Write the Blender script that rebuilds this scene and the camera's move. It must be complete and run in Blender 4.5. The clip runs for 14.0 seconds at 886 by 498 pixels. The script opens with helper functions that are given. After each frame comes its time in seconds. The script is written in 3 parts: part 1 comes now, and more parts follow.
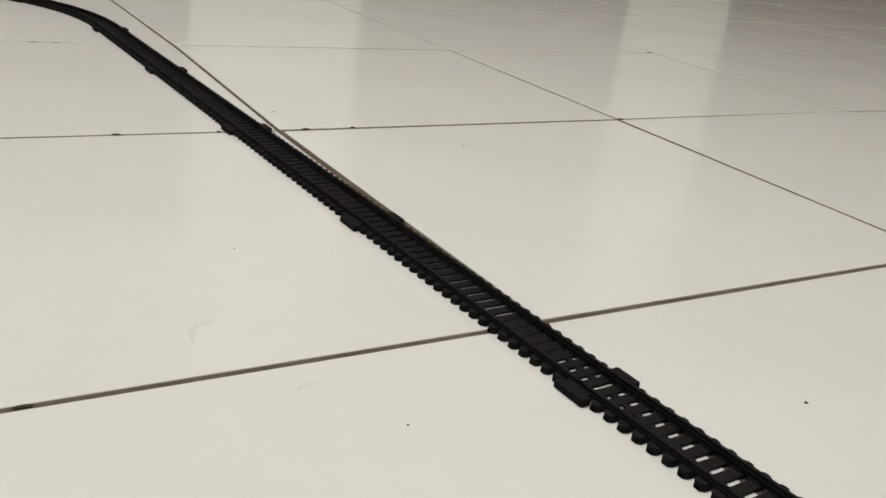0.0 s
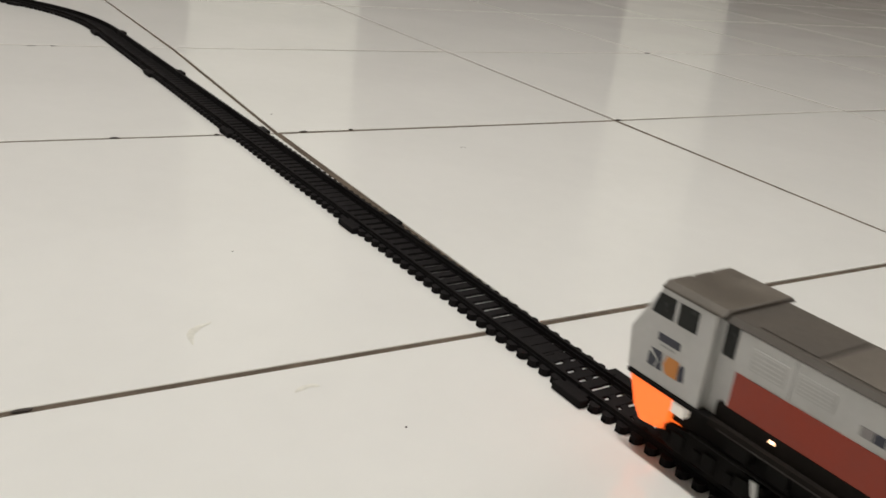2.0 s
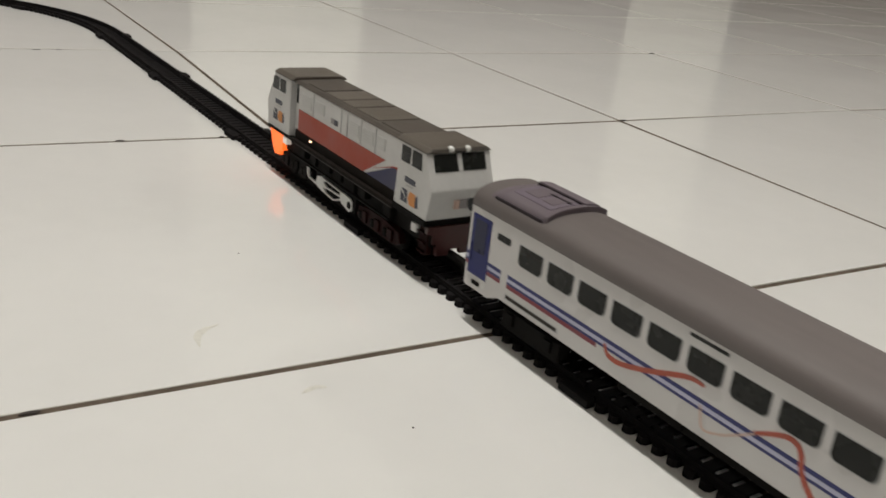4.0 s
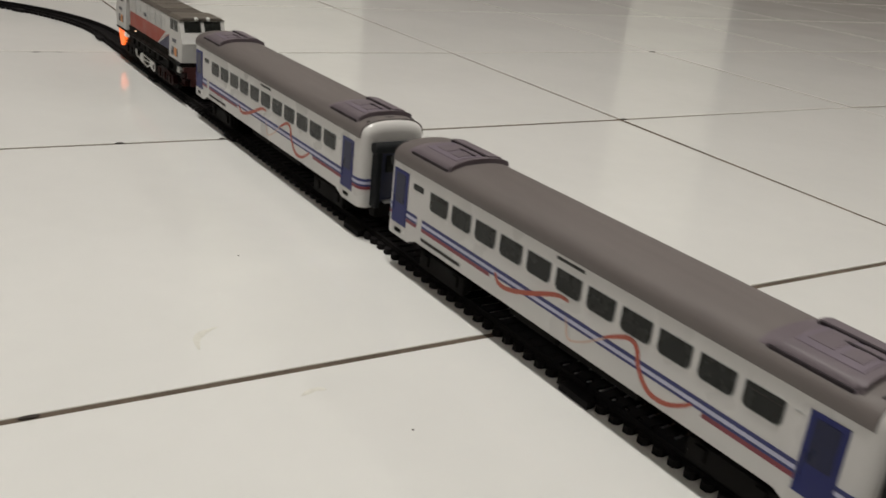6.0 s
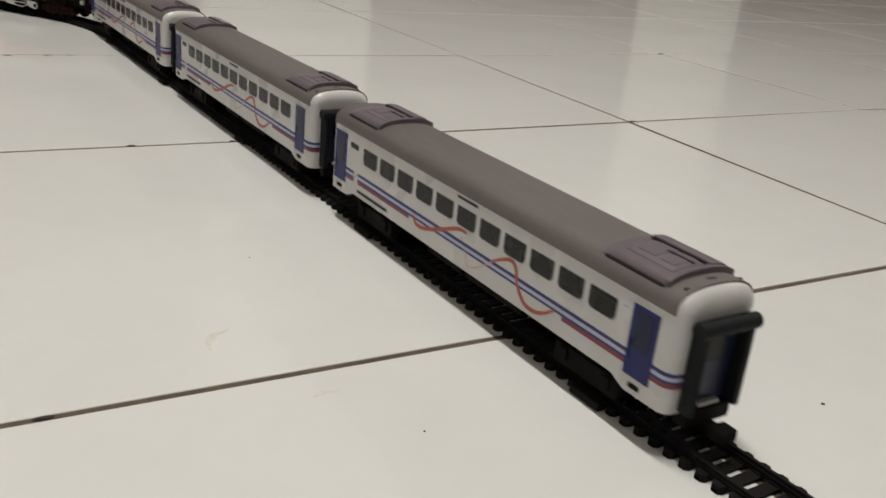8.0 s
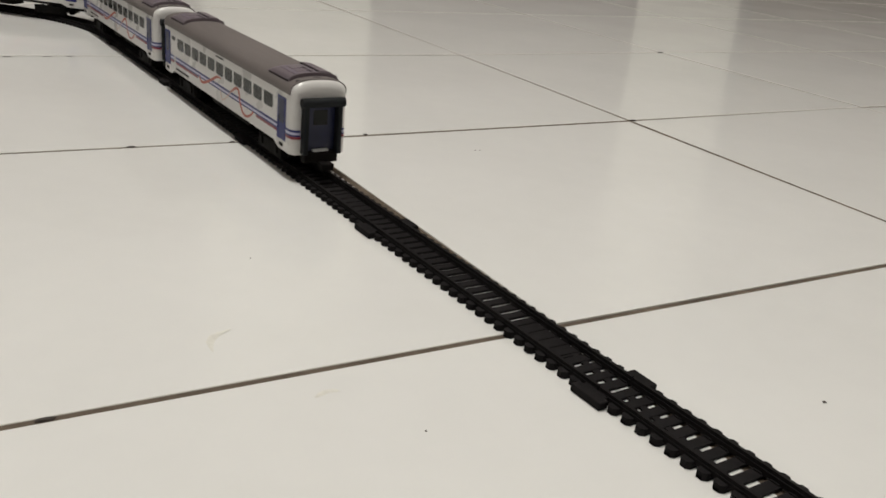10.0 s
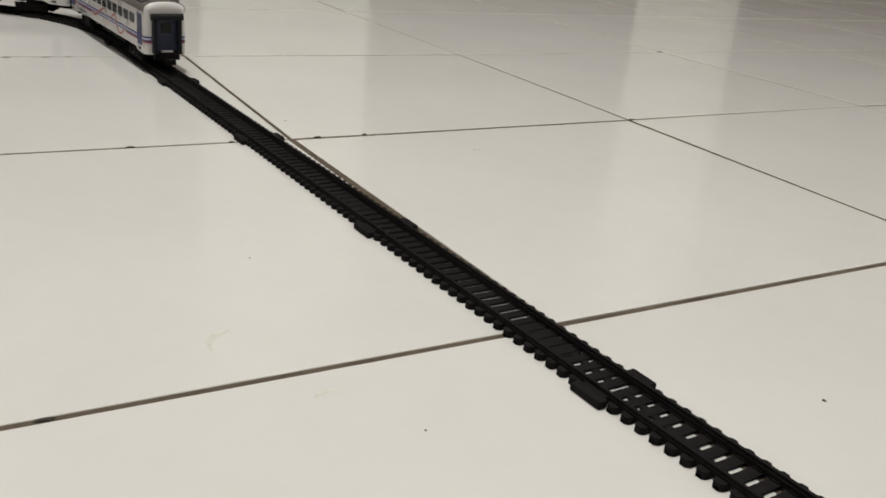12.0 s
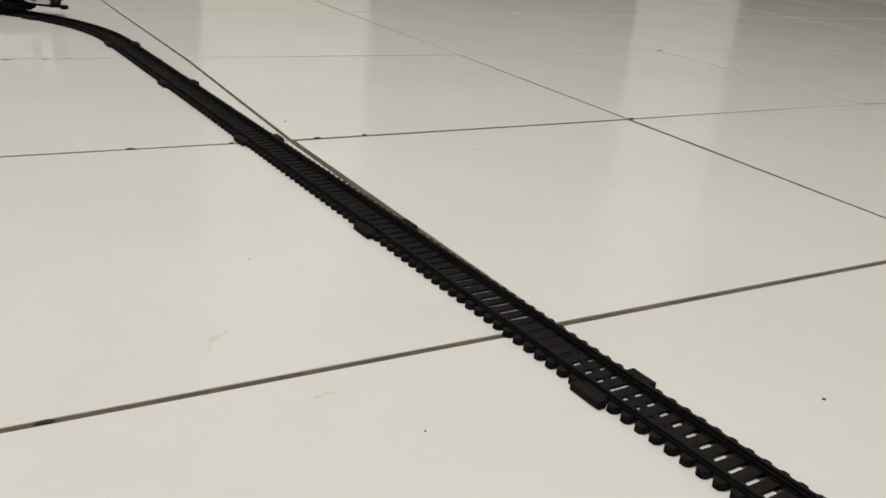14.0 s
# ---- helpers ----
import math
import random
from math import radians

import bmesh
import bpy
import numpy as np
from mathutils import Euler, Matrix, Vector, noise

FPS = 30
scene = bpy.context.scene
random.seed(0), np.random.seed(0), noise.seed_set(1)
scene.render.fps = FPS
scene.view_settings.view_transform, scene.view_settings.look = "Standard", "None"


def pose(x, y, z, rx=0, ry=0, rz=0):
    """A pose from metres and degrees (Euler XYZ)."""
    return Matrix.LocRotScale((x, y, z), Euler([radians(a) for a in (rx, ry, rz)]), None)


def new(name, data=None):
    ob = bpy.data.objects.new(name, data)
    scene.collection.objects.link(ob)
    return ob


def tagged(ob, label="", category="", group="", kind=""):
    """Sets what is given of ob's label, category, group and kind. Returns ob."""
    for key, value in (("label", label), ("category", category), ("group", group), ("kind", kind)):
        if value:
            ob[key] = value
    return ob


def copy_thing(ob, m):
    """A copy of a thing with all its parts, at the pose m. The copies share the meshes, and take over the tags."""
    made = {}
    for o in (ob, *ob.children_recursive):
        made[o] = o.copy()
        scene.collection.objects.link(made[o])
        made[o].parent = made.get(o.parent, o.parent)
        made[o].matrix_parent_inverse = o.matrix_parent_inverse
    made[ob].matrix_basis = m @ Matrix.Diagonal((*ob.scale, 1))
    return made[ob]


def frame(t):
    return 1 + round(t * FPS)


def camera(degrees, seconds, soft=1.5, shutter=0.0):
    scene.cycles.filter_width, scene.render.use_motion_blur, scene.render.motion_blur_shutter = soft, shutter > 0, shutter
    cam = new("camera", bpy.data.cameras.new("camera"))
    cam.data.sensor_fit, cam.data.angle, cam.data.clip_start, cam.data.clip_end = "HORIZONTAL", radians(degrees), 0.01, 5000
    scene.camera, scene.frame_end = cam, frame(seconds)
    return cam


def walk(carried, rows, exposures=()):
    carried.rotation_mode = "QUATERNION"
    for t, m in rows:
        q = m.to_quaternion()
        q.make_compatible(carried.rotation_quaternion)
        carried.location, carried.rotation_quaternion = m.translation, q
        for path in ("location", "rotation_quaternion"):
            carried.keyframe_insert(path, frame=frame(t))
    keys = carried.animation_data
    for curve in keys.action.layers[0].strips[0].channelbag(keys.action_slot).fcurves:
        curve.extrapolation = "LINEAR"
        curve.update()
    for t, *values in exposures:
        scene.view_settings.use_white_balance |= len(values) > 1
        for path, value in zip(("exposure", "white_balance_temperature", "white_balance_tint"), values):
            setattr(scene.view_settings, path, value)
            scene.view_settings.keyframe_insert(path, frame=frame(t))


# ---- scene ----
# camera, held by hand low over a tiled floor
cam = camera(51.4, 14.0, soft=1.7, shutter=0.3)
walk(cam, [
    (0.0, pose(-0.2291, -0.5725, 0.1662, 68.353, -6.607, -30.090)),
    (0.5, pose(-0.2288, -0.5728, 0.1665, 68.371, -6.467, -30.149)),
    (1.0, pose(-0.2294, -0.5726, 0.1665, 68.439, -6.361, -30.100)),
    (1.5, pose(-0.2293, -0.5728, 0.1665, 68.457, -6.412, -30.177)),
    (2.0, pose(-0.2288, -0.5733, 0.1669, 68.444, -6.383, -30.210)),
    (2.5, pose(-0.2293, -0.5732, 0.1669, 68.488, -6.114, -30.148)),
    (3.0, pose(-0.2295, -0.5734, 0.1668, 68.487, -6.130, -30.042)),
    (5.5, pose(-0.2293, -0.5734, 0.1670, 68.523, -5.716, -30.065)),
    (6.0, pose(-0.2279, -0.5731, 0.1672, 68.475, -5.639, -30.033)),
    (6.5, pose(-0.2281, -0.5734, 0.1671, 68.540, -5.487, -29.970)),
    (7.0, pose(-0.2296, -0.5733, 0.1674, 68.541, -5.399, -29.654)),
    (7.5, pose(-0.2300, -0.5733, 0.1675, 68.565, -5.495, -29.708)),
    (8.0, pose(-0.2298, -0.5735, 0.1676, 68.566, -5.493, -29.606)),
    (10.5, pose(-0.2298, -0.5734, 0.1677, 68.541, -5.219, -29.694)),
    (11.0, pose(-0.2299, -0.5733, 0.1678, 68.543, -5.210, -29.720)),
    (11.5, pose(-0.2295, -0.5735, 0.1676, 68.527, -5.282, -29.756)),
    (12.0, pose(-0.2297, -0.5736, 0.1675, 68.543, -5.133, -29.728)),
    (12.5, pose(-0.2290, -0.5738, 0.1675, 68.568, -5.053, -29.800)),
    (13.0, pose(-0.2294, -0.5737, 0.1675, 68.558, -5.053, -29.754)),
    (13.5, pose(-0.2294, -0.5740, 0.1677, 68.555, -4.984, -29.709)),
    (14.0, pose(-0.2289, -0.5740, 0.1678, 68.531, -4.849, -29.732)),
], exposures=[(0.0, 0.04), (2.0, 0.02), (3.0, -0.03), (6.0, -0.06), (8.0, -0.07), (10.5, -0.01), (14.0, 0.0)])

# ---- light ----
world = bpy.data.worlds.new("world")
scene.world = world
world.use_nodes = True
world.node_tree.nodes["Background"].inputs["Color"].default_value = (0.5, 0.52, 0.55, 1)
world.node_tree.nodes["Background"].inputs["Strength"].default_value = 0.2


def ceiling_area(x, y, z, sx, sy, watts, colour):
    data = bpy.data.lights.new("ceiling_lamp_light", "AREA")
    data.shape, data.size, data.size_y = "RECTANGLE", sx, sy
    data.energy, data.color = watts, colour
    ob = new("ceiling_lamp_light", data)
    ob.matrix_world = pose(x, y, z)
    return ob


# tube lamps: place, watts; the second is added, to light the doors and wardrobe
LAMPS = [(-0.20, -0.12, 48), (3.7, 0.2, 26)]
for lx, ly, watts in LAMPS:
    ceiling_area(lx, ly, 2.66, 0.13, 1.15, watts, (1.0, 0.973, 0.900))


# ---- materials ----
def material(name, colour, rough=0.5, metal=0.0, vary=0.06, scale=40.0, bump=0.0, bump_scale=300.0, coat=0.0,
             spec=0.5, random_tint=0.0, ior=1.5):
    """A principled surface with two scales of colour variation, roughness wear and fine relief."""
    m = bpy.data.materials.new(name)
    m.use_nodes = True
    nt = m.node_tree
    b = nt.nodes["Principled BSDF"]
    b.inputs["Metallic"].default_value = metal
    b.inputs["IOR"].default_value = ior
    b.inputs["Specular IOR Level"].default_value = spec
    b.inputs["Coat Weight"].default_value = coat
    tc = nt.nodes.new("ShaderNodeTexCoord")

    def noise_node(sc, detail):
        n = nt.nodes.new("ShaderNodeTexNoise")
        n.inputs["Scale"].default_value = sc
        n.inputs["Detail"].default_value = detail
        nt.links.new(tc.outputs["Object"], n.inputs["Vector"])
        return n
    big, fine = noise_node(scale, 3), noise_node(scale * 9, 5)
    mix = nt.nodes.new("ShaderNodeMath")
    mix.operation = "MULTIPLY_ADD"
    mix.inputs[1].default_value, mix.inputs[2].default_value = 0.4, 0.0
    nt.links.new(fine.outputs["Fac"], mix.inputs[0])
    add = nt.nodes.new("ShaderNodeMath")
    add.operation = "ADD"
    nt.links.new(big.outputs["Fac"], add.inputs[0])
    nt.links.new(mix.outputs[0], add.inputs[1])
    value = nt.nodes.new("ShaderNodeMapRange")
    value.inputs["From Min"].default_value, value.inputs["From Max"].default_value = 0.35, 1.05
    value.inputs["To Min"].default_value, value.inputs["To Max"].default_value = 1 - vary, 1 + vary
    nt.links.new(add.outputs[0], value.inputs["Value"])
    last = value.outputs[0]
    if random_tint:
        info = nt.nodes.new("ShaderNodeObjectInfo")
        r = nt.nodes.new("ShaderNodeMapRange")
        r.inputs["To Min"].default_value, r.inputs["To Max"].default_value = 1 - random_tint, 1 + random_tint
        nt.links.new(info.outputs["Random"], r.inputs["Value"])
        mul = nt.nodes.new("ShaderNodeMath")
        mul.operation = "MULTIPLY"
        nt.links.new(last, mul.inputs[0])
        nt.links.new(r.outputs[0], mul.inputs[1])
        last = mul.outputs[0]
    vm = nt.nodes.new("ShaderNodeVectorMath")
    vm.operation = "SCALE"
    vm.inputs[0].default_value = colour[:3]
    nt.links.new(last, vm.inputs["Scale"])
    nt.links.new(vm.outputs[0], b.inputs["Base Color"])
    rr = nt.nodes.new("ShaderNodeMapRange")
    rr.inputs["From Min"].default_value, rr.inputs["From Max"].default_value = 0.3, 0.7
    rr.inputs["To Min"].default_value, rr.inputs["To Max"].default_value = rough * 0.8, min(1, rough * 1.25)
    nt.links.new(big.outputs["Fac"], rr.inputs["Value"])
    nt.links.new(rr.outputs[0], b.inputs["Roughness"])
    b.inputs["Coat Roughness"].default_value = 0.22
    if bump:
        bn = noise_node(bump_scale, 4)
        bm_ = nt.nodes.new("ShaderNodeBump")
        bm_.inputs["Strength"].default_value = bump
        bm_.inputs["Distance"].default_value = 0.0005
        nt.links.new(bn.outputs["Fac"], bm_.inputs["Height"])
        nt.links.new(bm_.outputs[0], b.inputs["Normal"])
    return m


def glowing(name, colour, strength, base=None):
    m = material(name, base or colour, 0.4)
    b = m.node_tree.nodes["Principled BSDF"]
    b.inputs["Emission Color"].default_value = (*colour, 1)
    b.inputs["Emission Strength"].default_value = strength
    return m


def stretched(m, scale):
    """Draws the grain of a surface out along one way."""
    nt = m.node_tree
    for n in nt.nodes:
        if n.type == "TEX_NOISE":
            mp = nt.nodes.new("ShaderNodeMapping")
            mp.inputs["Scale"].default_value = scale
            nt.links.new(n.inputs["Vector"].links[0].from_socket, mp.inputs["Vector"])
            nt.links.new(mp.outputs[0], n.inputs["Vector"])
    return m


TILE = material("glazed_white_tile", (0.765, 0.76, 0.745), 0.10, vary=0.04, scale=7, bump=0.07, bump_scale=14,
                random_tint=0.012, ior=1.55)
# pale matt bevel in place of glaze, so that the edges throw no glints
TILE_EDGE = material("matt_tile_edge", (0.70, 0.69, 0.66), 0.5, vary=0.12, scale=60)
GROUT = material("brown_grout", (0.115, 0.090, 0.070), 0.95, vary=0.6, scale=30, bump=0.5, bump_scale=900, spec=0.15)
DIRT = material("dark_dirt", (0.05, 0.04, 0.035), 0.9, vary=0.3, scale=300)
SMUDGE = material("dried_smudge", (0.68, 0.668, 0.62), 0.45, vary=0.1, scale=500)
TRACK = material("black_track_plastic", (0.0135, 0.0122, 0.0128), 0.75, vary=0.3, scale=60, bump=0.2, bump_scale=1500, spec=0.08)
BLACK = material("black_plastic", (0.0095, 0.0085, 0.0080), 0.65, vary=0.3, scale=90, spec=0.06)
RUBBER = material("black_rubber", (0.010, 0.0115, 0.0135), 0.6, vary=0.2, scale=120, spec=0.2)
WHITE = material("white_coach_plastic", (0.645, 0.63, 0.622), 0.28, vary=0.04, scale=25, bump=0.03, bump_scale=900)
ROOF = material("grey_roof_plastic", (0.148, 0.128, 0.124), 0.55, vary=0.17, scale=28, bump=0.15, bump_scale=2500)
stretched(ROOF, (0.14, 1, 1))
ACGREY = material("purple_grey_plastic", (0.148, 0.121, 0.139), 0.5, vary=0.07, scale=50, bump=0.1, bump_scale=2500)
ACPANEL = material("mauve_panel", (0.160, 0.131, 0.163), 0.5, vary=0.12, scale=120)
GLASS = material("smoked_window", (0.014, 0.015, 0.0135), 0.25, vary=0.25, scale=150, spec=0.22)
BLUE = material("blue_paint", (0.013, 0.019, 0.135), 0.4, vary=0.12, scale=80, spec=0.3)
DOORPANE = material("navy_door_pane", (0.009, 0.012, 0.05), 0.3, vary=0.2, scale=200, spec=0.3)
STRIPE = material("stripe_blue_paint", (0.022, 0.028, 0.145), 0.4, vary=0.08, scale=80)
# for the grille, and for strips that put shade into the colour
ACDARK = material("dark_purple_grey_shade_and_grille", (0.03, 0.024, 0.029), 0.6, vary=0.2, scale=90, spec=0.2)
LILAC = material("lilac_white_paint", (0.52, 0.52, 0.68), 0.4, vary=0.05, scale=80)
RED = material("red_stripe_paint", (0.22, 0.033, 0.05), 0.4, vary=0.1, scale=80)
RIBBON = material("orange_red_paint", (0.42, 0.085, 0.05), 0.4, vary=0.1, scale=80)
PALE = material("pale_ribbon_paint", (0.62, 0.45, 0.38), 0.4, vary=0.1, scale=80)
LWHITE = material("loco_white_plastic", (0.60, 0.595, 0.585), 0.38, vary=0.10, scale=40, bump=0.08, bump_scale=900)
LINE = material("grey_print", (0.42, 0.42, 0.42), 0.4, vary=0.1, scale=200)
LROOF = material("brown_grey_roof", (0.112, 0.096, 0.080), 0.45, vary=0.28, scale=45, bump=0.15, bump_scale=1800)
LROOF2 = material("dark_brown_grey_roof", (0.072, 0.060, 0.050), 0.7, vary=0.35, scale=40, bump=0.15, bump_scale=1800)
LRED = material("loco_red_paint", (0.33, 0.033, 0.009), 0.42, vary=0.08, scale=60)
LBLUE = material("loco_navy_paint", (0.009, 0.010, 0.066), 0.42, vary=0.08, scale=60)
BEAM = material("maroon_beam_plastic", (0.06, 0.014, 0.0125), 0.45, vary=0.15, scale=90)
MAROON = material("maroon_plastic", (0.019, 0.005, 0.0046), 0.6, vary=0.3, scale=90, spec=0.07)
ORANGE = material("orange_paint", (0.65, 0.25, 0.05), 0.4, vary=0.05, scale=90)
STEEL = material("steel_axle", (0.45, 0.44, 0.43), 0.35, metal=1.0, vary=0.1, scale=90)
GLOW = glowing("lit_orange_lamp_cover", (1.0, 0.155, 0.018), 1.1, (0.75, 0.16, 0.04))
LED = glowing("lit_warm_led", (1.0, 0.55, 0.3), 4.0, (0.9, 0.8, 0.7))
LAMPWHITE = material("clear_lamp_plastic", (0.8, 0.8, 0.78), 0.15)
LENS = glowing("lit_white_lens", (1.0, 0.86, 0.70), 0.3, (0.8, 0.8, 0.78))
WALKWAY = material("dark_brown_plastic", (0.0165, 0.0135, 0.0120), 0.8, vary=0.3, scale=70, spec=0.06)
LINE_DARK = material("dull_brown_plastic", (0.018, 0.013, 0.011), 0.7, vary=0.2, scale=90)
material_slate = material("slate_print", (0.035, 0.038, 0.06), 0.4, vary=0.2, scale=300)
material_pale = material("pale_grey_print", (0.525, 0.523, 0.512), 0.4, vary=0.1, scale=200)
material_faint = material("faint_print", (0.30, 0.28, 0.28), 0.4, vary=0.2, scale=300)
material_bright = material("off_white_paint", (0.70, 0.70, 0.69), 0.45, vary=0.08, scale=90)
material_blue_dark = material("dark_blue_plastic", (0.008, 0.012, 0.05), 0.4, vary=0.2, scale=90)
WALL = material("taupe_wall_paint", (0.215, 0.173, 0.158), 0.8, vary=0.05, scale=2, bump=0.1, bump_scale=150)
WALLW = material("cream_wall_paint", (0.30, 0.285, 0.265), 0.8, vary=0.04, scale=2, bump=0.1, bump_scale=150)
CEIL = material("white_ceiling_paint", (0.7, 0.68, 0.65), 0.85, vary=0.03, scale=2)
DOOR = material("white_door_paint", (0.80, 0.785, 0.72), 0.4, vary=0.03, scale=5)
WOOD = stretched(material("brown_cabinet_wood", (0.16, 0.10, 0.07), 0.35, vary=0.2, scale=3), (1, 1, 8))
DIFFUSER = glowing("lit_lamp_diffuser", (1.0, 0.96, 0.9), 6.0, (0.8, 0.8, 0.8))


# ---- mesh helpers ----
MM = 0.001


def part(name, bm, mat, parent=None, label="", smooth=False):
    """Links a bmesh as one mesh object under a thing or part."""
    me = bpy.data.meshes.new(name)
    bmesh.ops.recalc_face_normals(bm, faces=bm.faces)
    if smooth:
        for f in bm.faces:
            f.smooth = True
    bm.to_mesh(me)
    bm.free()
    if smooth:
        me.set_sharp_from_angle(angle=radians(40))
    me.materials.append(mat)
    ob = new(name, me)
    if parent:
        ob.parent = parent
    if label:
        tagged(ob, label)
    return ob


def box(bm, x0, x1, y0, y1, z0, z1, bevel=0.0, unit=MM):
    geo = bmesh.ops.create_cube(bm, size=1.0)
    vs = geo["verts"]
    for v in vs:
        v.co = Vector(((x0 + (v.co.x + 0.5) * (x1 - x0)) * unit, (y0 + (v.co.y + 0.5) * (y1 - y0)) * unit,
                       (z0 + (v.co.z + 0.5) * (z1 - z0)) * unit))
    if bevel:
        es = list({e for v in vs for e in v.link_edges})
        bmesh.ops.bevel(bm, geom=es, offset=bevel * unit, segments=2, affect="EDGES", profile=0.5)
    return bm


def boxes(*args, bevel=0.0, unit=MM):
    bm = bmesh.new()
    for a in args:
        box(bm, *a, bevel=bevel, unit=unit)
    return bm


def prism(outline, a0, a1, axis="y", unit=MM, bevel=0.0, bm=None):
    """A closed outline, in the plane square to the axis, drawn out from a0 to a1 along it."""
    bm = bm or bmesh.new()

    def at(p, a):
        u, v = p
        return Vector({"y": (u, a, v), "x": (a, u, v), "z": (u, v, a)}[axis]) * unit
    lo = [bm.verts.new(at(p, a0)) for p in outline]
    hi = [bm.verts.new(at(p, a1)) for p in outline]
    n = len(outline)
    faces = [bm.faces.new(lo), bm.faces.new(hi[::-1])]
    for i in range(n):
        faces.append(bm.faces.new((lo[i], hi[i], hi[(i + 1) % n], lo[(i + 1) % n])))
    if bevel:
        es = list({e for f in faces for e in f.edges})
        bmesh.ops.bevel(bm, geom=es, offset=bevel * unit, segments=2, affect="EDGES", profile=0.5)
    return bm


def round_rect(cx, cz, w, h, r, n=4):
    pts = []
    for k, (sx, sz) in enumerate(((1, 1), (-1, 1), (-1, -1), (1, -1))):
        for i in range(n + 1):
            a = math.pi / 2 * (k + i / n)
            pts.append((cx + sx * (w / 2 - r) + r * math.cos(a), cz + sz * (h / 2 - r) + r * math.sin(a)))
    return pts


def cylinder(bm, c0, c1, r, n=16, unit=MM):
    c0, c1 = Vector(c0) * unit, Vector(c1) * unit
    d = c1 - c0
    m = Matrix.Translation((c0 + c1) / 2) @ d.to_track_quat("Z", "Y").to_matrix().to_4x4()
    bmesh.ops.create_cone(bm, cap_ends=True, segments=n, radius1=r * unit, radius2=r * unit, depth=d.length, matrix=m)
    return bm


def spline(pts, n=6):
    """A smooth line through the points."""
    p = [pts[0], *pts, pts[-1]]
    out = []
    for i in range(1, len(p) - 2):
        a, b, c, d = (Vector(q) for q in p[i - 1:i + 3])
        for k in range(n):
            t = k / n
            out.append(0.5 * (2 * b + (c - a) * t + (2 * a - 5 * b + 4 * c - d) * t * t + (3 * b - a - 3 * c + d) * t ** 3))
    out.append(Vector(p[-2]))
    return out


def band(pts, width, y0, y1, taper=0.0):
    """A flat band that follows a line in the xz plane, between two depths."""
    line = spline(pts)
    bm = bmesh.new()
    rings = []
    for i, q in enumerate(line):
        d = (line[min(i + 1, len(line) - 1)] - line[max(i - 1, 0)]).normalized()
        w = width / 2 * (1 - taper * abs(2 * i / (len(line) - 1) - 1) ** 3)
        nx, nz = -d.y * w, d.x * w
        rings.append([bm.verts.new(Vector((q.x + s * nx, y, q.y + s * nz)) * MM) for s, y in ((1, y0), (-1, y0), (-1, y1), (1, y1))])
    for a, b in zip(rings, rings[1:]):
        for k in range(4):
            bm.faces.new((a[k], a[(k + 1) % 4], b[(k + 1) % 4], b[k]))
    bm.faces.new(rings[0])
    bm.faces.new(rings[-1][::-1])
    return bm


def thing(name, label, category, group=""):
    return tagged(new(name), label, category, group)


# ---- the room ----
X0, X1, Y0, Y1, HIGH = -0.9, 4.2, -2.1, 3.0, 2.75
T = 0.12


def wall(name, x0, x1, y0, y1, mat):
    return tagged(part(name, boxes((x0, x1, y0, y1, -0.05, HIGH), unit=1), mat), "plain painted plaster wall of the room", "wall", kind="structure")


wall("wall_west", X0 - T, X0, Y0 - T, Y1 + T, WALLW)
wall("wall_south", X0, X1, Y0 - T, Y0, WALLW)
wall("wall_east", X1, X1 + T, Y0 - T, Y1 + T, WALL)
# the north wall has two door openings
D1, D2, DH = (0.79, 1.52), (2.97, 3.70), 2.05
bm = boxes((X0, D1[0], Y1, Y1 + T, -0.05, HIGH), (D1[1], D2[0], Y1, Y1 + T, -0.05, HIGH), (D2[1], X1, Y1, Y1 + T, -0.05, HIGH),
           (D1[0], D1[1], Y1, Y1 + T, DH, HIGH), (D2[0], D2[1], Y1, Y1 + T, DH, HIGH), unit=1)
tagged(part("wall_north", bm, WALL), "taupe painted wall with two door openings", "wall", kind="structure")
tagged(part("ceiling", boxes((X0 - T, X1 + T, Y0 - T, Y1 + T, HIGH, HIGH + 0.1), unit=1), CEIL), "flat white painted ceiling", "ceiling", kind="structure")


def door(name, x0, x1):
    d = thing(name, "closed white painted door with two recessed panels", "door")
    tagged(d, kind="structure")
    part("door_leaf", boxes((x0 + 0.004, x1 - 0.004, Y1 + 0.012, Y1 + 0.052, 0.006, DH - 0.004), unit=1), DOOR, d)
    for z0, z1 in ((0.2, 0.95), (1.08, 1.9)):
        part("panel_moulding", boxes((x0 + 0.1, x1 - 0.1, Y1 + 0.004, Y1 + 0.0115, z0, z1), bevel=0.003, unit=1), DOOR, d)
    bm = cylinder(bmesh.new(), (x1 - 0.06, Y1 + 0.012, 1.0), (x1 - 0.06, Y1 - 0.04, 1.0), 0.011, unit=1)
    part("door_handle", cylinder(bm, (x1 - 0.06, Y1 - 0.04, 1.0), (x1 - 0.17, Y1 - 0.04, 1.0), 0.009, unit=1), STEEL, d, "brushed steel handle")
    return d


door("door_1", *D1)
door("door_2", *D2)

